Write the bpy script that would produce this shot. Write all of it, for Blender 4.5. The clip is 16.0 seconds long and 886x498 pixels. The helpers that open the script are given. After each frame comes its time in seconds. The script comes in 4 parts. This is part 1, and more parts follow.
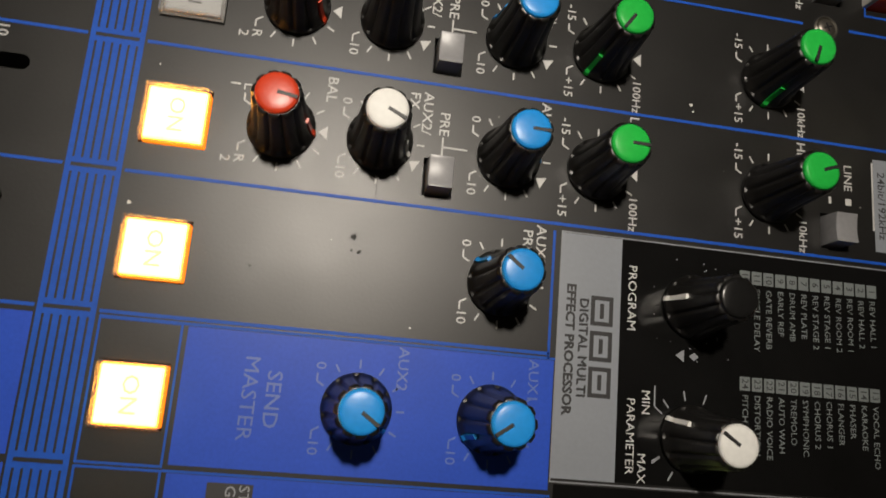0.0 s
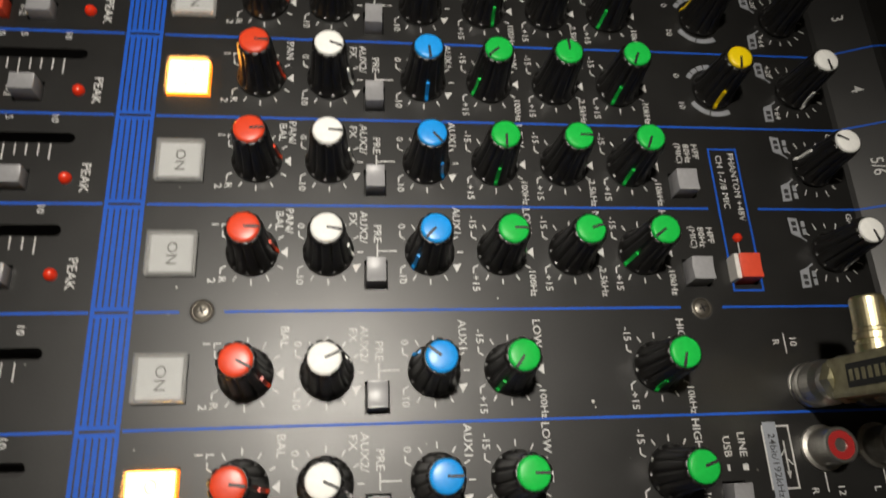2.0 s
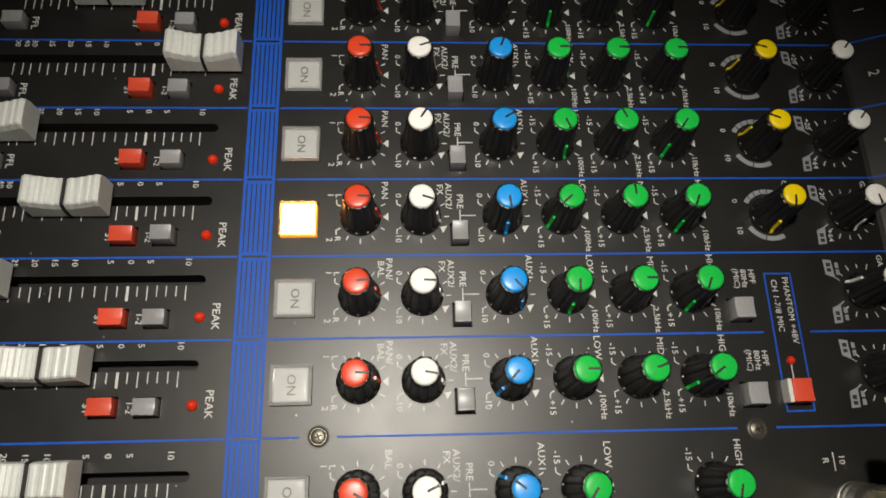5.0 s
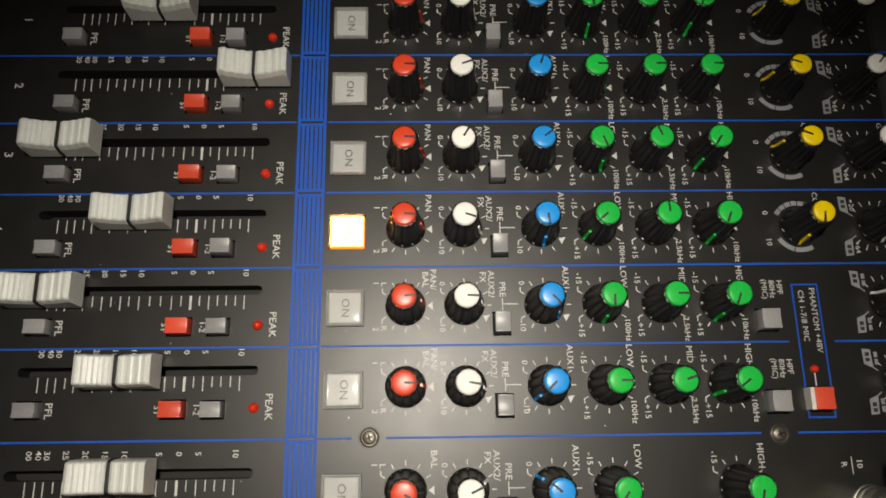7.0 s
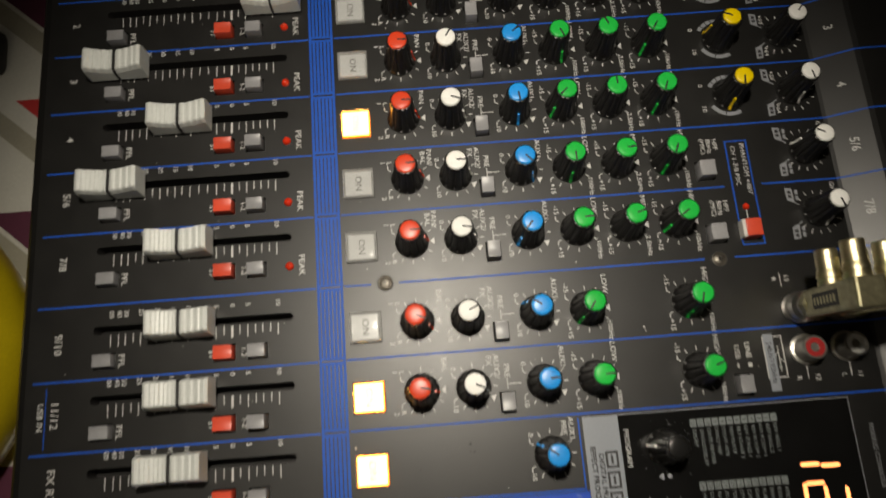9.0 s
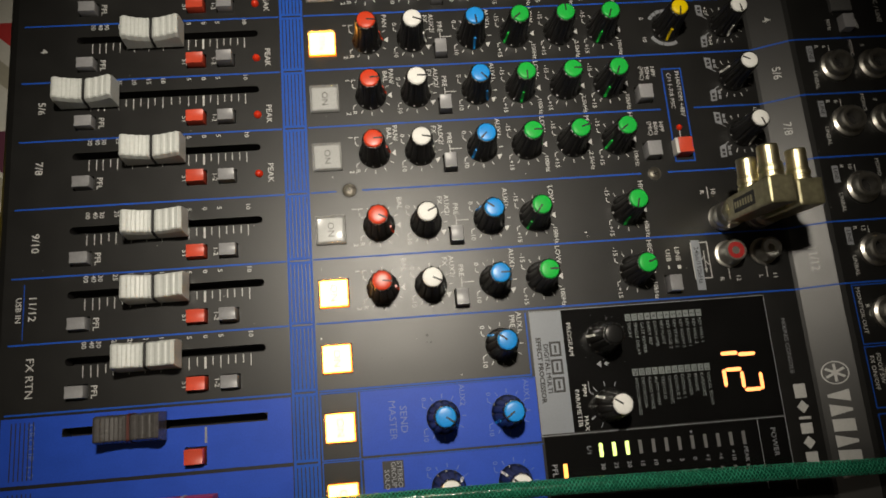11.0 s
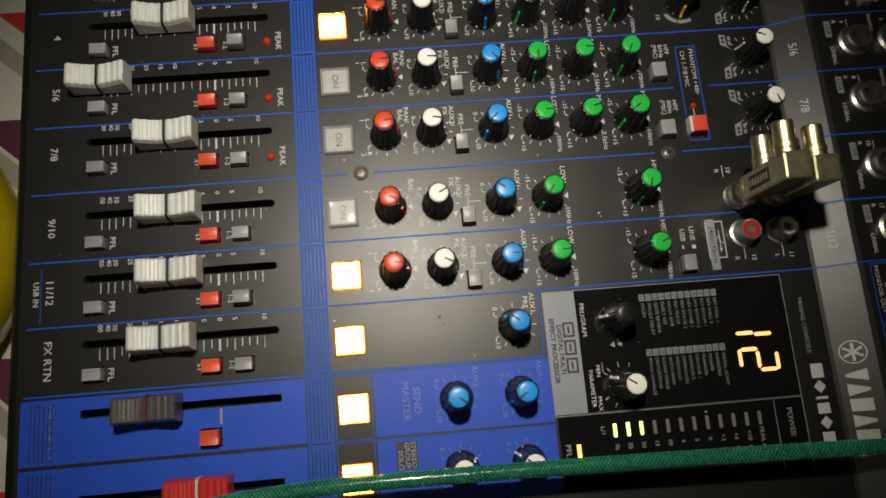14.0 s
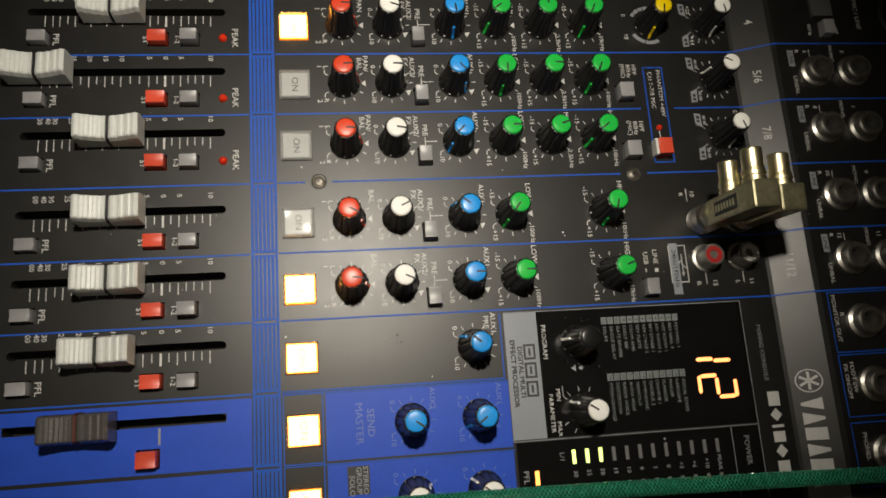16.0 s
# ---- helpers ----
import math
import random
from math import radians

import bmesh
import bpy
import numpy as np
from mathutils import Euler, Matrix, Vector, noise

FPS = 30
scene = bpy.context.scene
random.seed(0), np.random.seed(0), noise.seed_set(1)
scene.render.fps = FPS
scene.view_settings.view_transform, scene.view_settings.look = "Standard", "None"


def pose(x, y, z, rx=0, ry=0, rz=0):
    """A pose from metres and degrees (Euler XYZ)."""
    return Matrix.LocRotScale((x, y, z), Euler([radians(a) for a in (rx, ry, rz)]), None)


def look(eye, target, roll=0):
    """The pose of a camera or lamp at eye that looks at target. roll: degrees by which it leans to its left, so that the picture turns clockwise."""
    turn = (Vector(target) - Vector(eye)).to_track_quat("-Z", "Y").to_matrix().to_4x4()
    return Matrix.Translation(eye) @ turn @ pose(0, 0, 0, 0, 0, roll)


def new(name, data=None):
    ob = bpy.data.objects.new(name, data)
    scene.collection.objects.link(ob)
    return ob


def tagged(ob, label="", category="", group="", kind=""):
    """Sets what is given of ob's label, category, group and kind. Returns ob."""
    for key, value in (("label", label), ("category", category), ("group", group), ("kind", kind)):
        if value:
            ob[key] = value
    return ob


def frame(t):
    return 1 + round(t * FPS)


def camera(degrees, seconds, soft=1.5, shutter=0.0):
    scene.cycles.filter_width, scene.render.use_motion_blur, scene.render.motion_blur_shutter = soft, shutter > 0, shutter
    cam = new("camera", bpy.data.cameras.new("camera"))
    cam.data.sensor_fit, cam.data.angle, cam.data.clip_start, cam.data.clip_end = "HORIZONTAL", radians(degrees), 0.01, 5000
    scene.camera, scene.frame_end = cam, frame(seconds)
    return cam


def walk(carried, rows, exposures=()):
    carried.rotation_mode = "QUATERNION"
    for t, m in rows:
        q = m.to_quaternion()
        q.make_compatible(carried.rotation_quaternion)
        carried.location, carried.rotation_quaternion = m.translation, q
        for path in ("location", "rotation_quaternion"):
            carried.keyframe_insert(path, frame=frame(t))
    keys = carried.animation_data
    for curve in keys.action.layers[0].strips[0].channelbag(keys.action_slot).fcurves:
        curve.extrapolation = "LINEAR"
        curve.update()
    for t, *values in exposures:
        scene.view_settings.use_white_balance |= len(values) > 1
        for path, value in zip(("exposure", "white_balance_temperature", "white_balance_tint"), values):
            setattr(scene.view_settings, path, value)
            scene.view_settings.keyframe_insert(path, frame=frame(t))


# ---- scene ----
cam = camera(62.8, 16.0, 1.7, 0.5)
PATH = [
    (0, (0.047, -0.112, 0.129), (0.344, 0.29, -1.808), 42.2),
    (0.5, (0.048, -0.106, 0.132), (0.329, 0.335, -1.799), 36.3),
    (1, (0.048, -0.096, 0.144), (0.316, 0.489, -1.75), 26.1),
    (1.5, (0.051, -0.087, 0.153), (0.314, 0.602, -1.706), 22.7),
    (2, (0.059, -0.074, 0.167), (0.306, 0.622, -1.691), 18.3),
    (2.5, (0.048, -0.063, 0.175), (0.256, 0.625, -1.691), 14.2),
    (3, (0.048, -0.058, 0.182), (0.214, 0.619, -1.692), 11.2),
    (3.5, (0.046, -0.057, 0.183), (0.199, 0.618, -1.693), 10.6),
    (4, (0.044, -0.054, 0.195), (0.189, 0.608, -1.687), 10.8),
    (4.5, (0.048, -0.05, 0.2), (0.163, 0.612, -1.684), 8.5),
    (4.7, (0.048, -0.047, 0.201), (0.161, 0.61, -1.684), 8.6),
    (7, (0.042, -0.028, 0.22), (0.085, 0.483, -1.713), 4.2),
    (7.5, (0.037, -0.034, 0.22), (0.109, 0.52, -1.701), 6.1),
    (8, (0.041, -0.039, 0.224), (0.088, 0.472, -1.709), 2.4),
    (8.5, (0.05, -0.054, 0.238), (0.051, 0.459, -1.695), -4.6),
    (9, (0.043, -0.083, 0.256), (0.068, 0.425, -1.678), -1.6),
    (9.5, (0.037, -0.099, 0.27), (0.118, 0.376, -1.672), 7.0),
    (12, (0.039, -0.116, 0.27), (0.195, 0.327, -1.674), 14.3),
    (12.5, (0.039, -0.116, 0.27), (0.179, 0.324, -1.675), 12.7),
    (13, (0.042, -0.117, 0.271), (0.138, 0.334, -1.675), 7.1),
    (13.5, (0.041, -0.117, 0.271), (0.134, 0.316, -1.679), 7.6),
    (14, (0.04, -0.118, 0.269), (0.14, 0.308, -1.683), 8.6),
    (14.5, (0.037, -0.115, 0.268), (0.146, 0.331, -1.678), 9.9),
    (15, (0.034, -0.112, 0.265), (0.209, 0.334, -1.677), 18.3),
    (15.5, (0.034, -0.111, 0.263), (0.264, 0.321, -1.677), 25.0),
    (16, (0.034, -0.112, 0.259), (0.295, 0.32, -1.676), 28.0),
]
walk(cam, [(t, look(eye, target, roll)) for t, eye, target, roll in PATH],
     [(0.0, -0.55, 7300, 12), (0.5, -1.02, 7200, 12), (1.0, -1.12, 7200, 12), (1.5, -0.62, 7100, 11), (2.0, -0.25, 7000, 10), (3.5, -0.2, 7000, 9), (7.0, -0.36, 7300, 9),
      (8.5, -0.38, 7500, 9), (9.5, -0.5, 7400, 9), (12.0, -0.5, 7400, 9), (16.0, -0.44, 7400, 9)])

# ---------------------------------------------------------------- light
world = bpy.data.worlds.new("dim_room")
scene.world = world
world.use_nodes = True
world.node_tree.nodes["Background"].inputs[0].default_value = (0.9, 0.95, 1.0, 1)
world.node_tree.nodes["Background"].inputs[1].default_value = 0.02

torch = new("torch_light", bpy.data.lights.new("torch_light", "SPOT"))
torch.data.energy = 9.6
torch.data.color = (1.0, 0.97, 0.92)
torch.data.shadow_soft_size = 0.012
torch.data.spot_size = radians(64)
torch.data.spot_blend = 1.0
torch.matrix_world = look((0.040, 0.022, 0.40), (0.043, -0.026, 0.0))

# unseen soft fill, added to brighten the tablecloth and the jack panel
room_light = new("room_light", bpy.data.lights.new("room_light", "AREA"))
room_light.data.energy = 1.0
room_light.data.size = 0.5
room_light.data.color = (1.0, 0.93, 0.82)
room_light.matrix_world = look((-0.45, -0.5, 1.55), (0.0, 0.0, 0.0))

# ---------------------------------------------------------------- materials
MM = 0.001


def material(name, color, rough=0.5, metal=0.0, grain=0.0, grain_scale=900.0, bump=0.0, spots=0.0, emit=0.0, glow=None, coat=0.0, transmission=0.0, vary=0.0, spec=0.5):
    """A principled surface: colour mottled at two scales, roughness wear, fine relief, pale dust specks."""
    m = bpy.data.materials.new(name)
    m.use_nodes = True
    nt = m.node_tree
    bsdf = nt.nodes["Principled BSDF"]
    bsdf.inputs["Base Color"].default_value = (*color, 1)
    bsdf.inputs["Roughness"].default_value = rough
    bsdf.inputs["Metallic"].default_value = metal
    bsdf.inputs["Coat Weight"].default_value = coat
    bsdf.inputs["Specular IOR Level"].default_value = spec
    bsdf.inputs["Transmission Weight"].default_value = transmission
    if emit:
        bsdf.inputs["Emission Color"].default_value = (*(glow or color), 1)
        bsdf.inputs["Emission Strength"].default_value = emit
    coord = nt.nodes.new("ShaderNodeTexCoord")
    socket = None
    if grain:
        fine = nt.nodes.new("ShaderNodeTexNoise")
        fine.inputs["Scale"].default_value, fine.inputs["Detail"].default_value = grain_scale, 5
        broad = nt.nodes.new("ShaderNodeTexNoise")
        broad.inputs["Scale"].default_value, broad.inputs["Detail"].default_value = grain_scale / 14, 4
        for n in (fine, broad):
            nt.links.new(coord.outputs["Object"], n.inputs["Vector"])
        both = nt.nodes.new("ShaderNodeMath")
        both.operation = "ADD"
        nt.links.new(fine.outputs["Fac"], both.inputs[0])
        nt.links.new(broad.outputs["Fac"], both.inputs[1])
        ramp = nt.nodes.new("ShaderNodeMapRange")
        ramp.inputs["From Min"].default_value, ramp.inputs["From Max"].default_value = 0.6, 1.4
        ramp.inputs["To Min"].default_value, ramp.inputs["To Max"].default_value = 1 - grain, 1 + grain
        nt.links.new(both.outputs[0], ramp.inputs["Value"])
        mul = nt.nodes.new("ShaderNodeVectorMath")
        mul.operation = "SCALE"
        mul.inputs[0].default_value = color
        nt.links.new(ramp.outputs[0], mul.inputs["Scale"])
        socket = mul.outputs[0]
        rr = nt.nodes.new("ShaderNodeMapRange")
        rr.inputs["From Min"].default_value, rr.inputs["From Max"].default_value = 0.3, 0.7
        rr.inputs["To Min"].default_value, rr.inputs["To Max"].default_value = max(0.02, rough - 0.012), min(1, rough + 0.015)
        nt.links.new(broad.outputs["Fac"], rr.inputs["Value"])
        nt.links.new(rr.outputs[0], bsdf.inputs["Roughness"])
        if bump:
            bp = nt.nodes.new("ShaderNodeBump")
            bp.inputs["Strength"].default_value, bp.inputs["Distance"].default_value = bump, 0.0004
            nt.links.new(fine.outputs["Fac"], bp.inputs["Height"])
            nt.links.new(bp.outputs[0], bsdf.inputs["Normal"])
    if vary and socket:
        info = nt.nodes.new("ShaderNodeObjectInfo")
        vr = nt.nodes.new("ShaderNodeMapRange")
        vr.inputs["To Min"].default_value, vr.inputs["To Max"].default_value = 1 - vary, 1 + vary
        nt.links.new(info.outputs["Random"], vr.inputs["Value"])
        mv = nt.nodes.new("ShaderNodeVectorMath")
        mv.operation = "SCALE"
        nt.links.new(socket, mv.inputs[0])
        nt.links.new(vr.outputs[0], mv.inputs["Scale"])
        socket = mv.outputs[0]
    if spots and socket:
        cell = nt.nodes.new("ShaderNodeTexVoronoi")
        cell.inputs["Scale"].default_value = 170
        nt.links.new(coord.outputs["Object"], cell.inputs["Vector"])
        sr = nt.nodes.new("ShaderNodeMapRange")
        sr.inputs["From Min"].default_value, sr.inputs["From Max"].default_value = 0.05, 0.03
        nt.links.new(cell.outputs["Distance"], sr.inputs["Value"])
        few = nt.nodes.new("ShaderNodeMath")
        few.operation = "GREATER_THAN"
        few.inputs[1].default_value = 0.8
        sep = nt.nodes.new("ShaderNodeSeparateColor")
        nt.links.new(cell.outputs["Color"], sep.inputs[0])
        nt.links.new(sep.outputs[0], few.inputs[0])
        both2 = nt.nodes.new("ShaderNodeMath")
        both2.operation = "MULTIPLY"
        nt.links.new(sr.outputs[0], both2.inputs[0])
        nt.links.new(few.outputs[0], both2.inputs[1])
        amount = nt.nodes.new("ShaderNodeMath")
        amount.operation = "MULTIPLY"
        amount.inputs[1].default_value = spots
        nt.links.new(both2.outputs[0], amount.inputs[0])
        mix = nt.nodes.new("ShaderNodeMix")
        mix.data_type = "RGBA"
        mix.inputs[7].default_value = (0.35, 0.34, 0.32, 1)
        nt.links.new(amount.outputs[0], mix.inputs[0])
        nt.links.new(socket, mix.inputs[6])
        socket = mix.outputs[2]
    if socket:
        nt.links.new(socket, bsdf.inputs["Base Color"])
    return m


PANEL = material("black_painted_steel", (0.0092, 0.009, 0.0086), 0.39, grain=0.25, grain_scale=1500, bump=0.04, spots=0.5)
CHASSIS = material("black_case", (0.012, 0.012, 0.012), 0.5, grain=0.3, bump=0.1)
HOLE = material("slot_black", (0.004, 0.003, 0.003), 0.7, grain=0.2)
BLUE_INK = material("blue_ink", (0.007, 0.078, 0.42), 0.5, spec=0.2, grain=0.15)
BLUE_PANEL = material("blue_panel_paint", (0.010, 0.066, 0.47), 0.45, spec=0.3, grain=0.12, grain_scale=1500, bump=0.02, spots=0.35)
WHITE_INK = material("white_ink", (0.5, 0.5, 0.49), 0.5, grain=0.12)
FAINT_INK = material("faint_blue_grey_ink", (0.085, 0.145, 0.42), 0.42, grain=0.12)
GREY_INK = material("grey_ink", (0.24, 0.25, 0.27), 0.45, grain=0.12)
DARK_INK = material("dark_ink", (0.02, 0.02, 0.022), 0.5, grain=0.1)
DIM_INK = material("dim_grey_ink", (0.16, 0.18, 0.18), 0.4, grain=0.15)
SCUFF = material("dark_scuff", (0.007, 0.0066, 0.006), 0.6, spec=0.3, grain=0.2)
GREY_PLATE = material("grey_plate", (0.24, 0.26, 0.29), 0.35, grain=0.06, grain_scale=1200)
GLASS_BLACK = material("black_gloss_window", (0.006, 0.006, 0.006), 0.16, grain=0.3, spots=0.9)
KNOB = material("black_knob_plastic", (0.0085, 0.008, 0.0075), 0.36, grain=0.25, grain_scale=1600, bump=0.1)
NOTCH = material("black_notch", (0.01, 0.01, 0.01), 0.5, grain=0.1)
CAPS = {
    "red": material("red_cap", (0.64, 0.055, 0.02), 0.33, spec=0.4, grain=0.1, bump=0.05, vary=0.06),
    "white": material("white_cap", (0.8, 0.8, 0.77), 0.5, spec=0.3, grain=0.08, bump=0.05, vary=0.05),
    "blue": material("blue_cap", (0.004, 0.27, 0.72), 0.33, spec=0.4, grain=0.1, bump=0.05, vary=0.06),
    "green": material("green_cap", (0.002, 0.43, 0.06), 0.36, spec=0.2, grain=0.1, bump=0.05, vary=0.06),
    "yellow": material("yellow_cap", (0.82, 0.59, 0.006), 0.40, spec=0.5, grain=0.08, bump=0.05, vary=0.05),
    "black": material("black_cap", (0.009, 0.009, 0.009), 0.24, grain=0.2),
}
GREY_BUTTON = material("grey_button_plastic", (0.25, 0.25, 0.26), 0.36, grain=0.12, bump=0.06, vary=0.12)
RED_BUTTON = material("red_button_plastic", (0.62, 0.07, 0.035), 0.36, grain=0.1, bump=0.06, vary=0.1)
WHITE_SIDE = material("white_button_side", (0.6, 0.58, 0.55), 0.4, grain=0.1)
CLEAR_CAP = material("clear_button_cap", (0.42, 0.43, 0.43), 0.22, grain=0.08, coat=0.5, vary=0.06)
CLEAR_RIM = material("clear_button_rim", (0.09, 0.09, 0.09), 0.12, grain=0.15, coat=0.6)


def clear_plastic(name, film):
    """A clear cap: mostly see-through, with a glossy film."""
    m = material(name, (0.8, 0.8, 0.78), 0.12, coat=0.4)
    nt = m.node_tree
    clear = nt.nodes.new("ShaderNodeBsdfTransparent")
    mix = nt.nodes.new("ShaderNodeMixShader")
    mix.inputs[0].default_value = film
    nt.links.new(clear.outputs[0], mix.inputs[1])
    nt.links.new(nt.nodes["Principled BSDF"].outputs[0], mix.inputs[2])
    nt.links.new(mix.outputs[0], nt.nodes["Material Output"].inputs["Surface"])
    return m


CLEAR_SHELL = clear_plastic("clear_switch_shell", 0.09)
CLEAR_BEZEL = clear_plastic("clear_switch_bezel", 0.3)
THIN_BEZEL = clear_plastic("thin_switch_bezel", 0.12)
LIT_CORE = material("lit_amber_core", (0.8, 0.6, 0.3), 0.4, emit=34.0, glow=(1.0, 0.40, 0.05))
LIT_RIM = material("lit_amber_rim", (0.8, 0.45, 0.1), 0.3, emit=2.2, glow=(1.0, 0.22, 0.006))
LED_RED = material("red_led_lens", (0.62, 0.03, 0.01), 0.16, grain=0.1, coat=0.5)
FADER_WHITE = material("white_fader_plastic", (0.57, 0.59, 0.57), 0.42, grain=0.1, grain_scale=900, bump=0.12, vary=0.05)
FADER_DARK = material("dark_grey_fader_plastic", (0.075, 0.07, 0.068), 0.27, grain=0.2, bump=0.1)
FADER_RED = material("red_fader_plastic", (0.5, 0.03, 0.025), 0.35, grain=0.15, bump=0.1)
CHROME = material("chrome", (0.68, 0.66, 0.61), 0.32, metal=1.0, grain=0.15)
STEEL = material("worn_screw_steel", (0.19, 0.175, 0.15), 0.4, metal=0.9, grain=0.3)
GOLD = material("worn_gold_plating", (0.72, 0.64, 0.40), 0.36, metal=1.0, grain=0.25, grain_scale=500, bump=0.15)
GOLD_DARK = material("tarnished_gold_body", (0.38, 0.35, 0.22), 0.33, metal=0.85, grain=0.4, grain_scale=400, bump=0.2)
RED_INSERT = material("red_jack_insert", (0.30, 0.018, 0.018), 0.35, grain=0.1)
WHITE_INSERT = material("white_jack_insert", (0.7, 0.7, 0.68), 0.35, grain=0.1)
METER_OFF = material("unlit_meter_segment", (0.14, 0.14, 0.14), 0.4, grain=0.1)
METER_ON = material("lit_meter_segment", (0.6, 0.8, 0.3), 0.4, emit=2.2, glow=(0.75, 1.0, 0.28))
DIGIT_ON = material("lit_digit_segment", (0.9, 0.6, 0.3), 0.4, emit=3.4, glow=(1.0, 0.25, 0.075))
PFL_ON = material("lit_orange_led", (0.9, 0.5, 0.2), 0.4, emit=3.0, glow=(1.0, 0.36, 0.06))
POWER_ON = material("lit_white_led", (0.9, 0.9, 0.9), 0.4, emit=4.0, glow=(1.0, 0.97, 0.85))
CABLE = material("green_braided_sleeve", (0.005, 0.085, 0.048), 0.2, grain=0.5, grain_scale=900, bump=0.35, coat=0.8)
CABLE_FLECK = material("green_strand", (0.03, 0.26, 0.16), 0.14, grain=0.8, grain_scale=420, bump=0.5, coat=0.8)
CLOTH = material("cream_tablecloth", (0.60, 0.59, 0.53), 0.7, grain=0.08, grain_scale=700, bump=0.2)
CLOTH_RED = material("red_print", (0.50, 0.03, 0.03), 0.7, grain=0.12, bump=0.2)
CLOTH_PURPLE = material("purple_print", (0.10, 0.02, 0.045), 0.7, grain=0.12, bump=0.2)
CLOTH_TAN = material("tan_print", (0.34, 0.32, 0.25), 0.7, grain=0.12, bump=0.2)
YELLOW_PLASTIC = material("yellow_plastic", (0.55, 0.42, 0.015), 0.3, grain=0.12, coat=0.3)
BLACK_RUBBER = material("black_rubber", (0.01, 0.01, 0.01), 0.5, grain=0.2)
WALL = material("plain_wall_paint", (0.45, 0.43, 0.40), 0.8, grain=0.05, grain_scale=60, bump=0.05)
FLOOR = material("floor_tile", (0.25, 0.22, 0.19), 0.5, grain=0.15, grain_scale=60)

# ---------------------------------------------------------------- helpers
BASE = Vector((0.10, -0.024, -0.07))


def mesh_of(name, bm, mat, smooth=False):
    me = bpy.data.meshes.new(name)
    bm.to_mesh(me)
    bm.free()
    me.materials.append(mat)
    if smooth:
        for p in me.polygons:
            p.use_smooth = True
    return me


def put(name, me, parent=None, at=(0, 0, 0), turn=0.0, label="", direct=False):
    """One mesh object, at millimetres in the console's own frame; under a part (direct) in that part's frame."""
    ob = new(name, me)
    ob.location = Vector(at) * MM
    ob.rotation_euler = (0, 0, radians(turn))
    if parent is not None:
        ob.parent = parent
        if not direct:
            ob.matrix_parent_inverse = Matrix.Translation(-BASE)
    if label:
        tagged(ob, label)
    if name in ("dial_marking", "fader_scale", "emblem", "grey_rule", "dark_ribs"):
        tagged(ob, kind="stuff")
    return ob


def block(x, y, z0, z1, bevel=0.4, taper=0.0, segments=2, center=(0, 0)):
    """A bevelled block, x by y millimetres, from z0 to z1."""
    bm = bmesh.new()
    bmesh.ops.create_cube(bm, size=1)
    for v in bm.verts:
        k = 1 - taper if v.co.z > 0 else 1
        v.co = Vector((center[0] + v.co.x * x * k, center[1] + v.co.y * y * k, z1 if v.co.z > 0 else z0)) * MM
    if bevel:
        bmesh.ops.bevel(bm, geom=bm.edges[:], offset=bevel * MM, segments=segments, affect="EDGES", profile=0.6)
    return bm


def lathe(profile, n=32, lobes=0, depth=0.0, lobe_z=(0, 0), close=True):
    """Rings of (radius, z) millimetres turned round z; flutes between lobe_z heights."""
    verts, faces = [], []
    for r, z in profile:
        for i in range(n):
            a = 2 * math.pi * i / n
            rr = r
            if lobes and lobe_z[0] <= z <= lobe_z[1]:
                rr = r - depth * max(0.0, math.cos(lobes * a)) ** 2
            verts.append((rr * math.cos(a) * MM, rr * math.sin(a) * MM, z * MM))
    for k in range(len(profile) - 1):
        for i in range(n):
            j = (i + 1) % n
            faces.append((k * n + i, k * n + j, (k + 1) * n + j, (k + 1) * n + i))
    if close:
        faces.append(tuple(range((len(profile) - 1) * n, len(profile) * n)))
        faces.append(tuple(reversed(range(n))))
    bm = bmesh.new()
    vs = [bm.verts.new(v) for v in verts]
    for f in faces:
        bm.faces.new([vs[i] for i in f])
    return bm


GLYPHS = {}


def glyphs(text, weight=0.006):
    """Vertices and faces of a line of text, cap height about 0.7, centred."""
    weight = 0.0 if "M" in text else weight
    key = (text, weight)
    if key not in GLYPHS:
        cu = bpy.data.curves.new("type", "FONT")
        cu.body, cu.align_x, cu.align_y, cu.resolution_u, cu.offset = text, "CENTER", "CENTER", 2, weight
        ob = bpy.data.objects.new("type", cu)
        scene.collection.objects.link(ob)
        dg = bpy.context.evaluated_depsgraph_get()
        me = bpy.data.meshes.new_from_object(ob.evaluated_get(dg))
        GLYPHS[key] = ([v.co[:2] for v in me.vertices], [tuple(p.vertices) for p in me.polygons])
        bpy.data.objects.remove(ob)
        bpy.data.curves.remove(cu)
        bpy.data.meshes.remove(me)
    return GLYPHS[key]


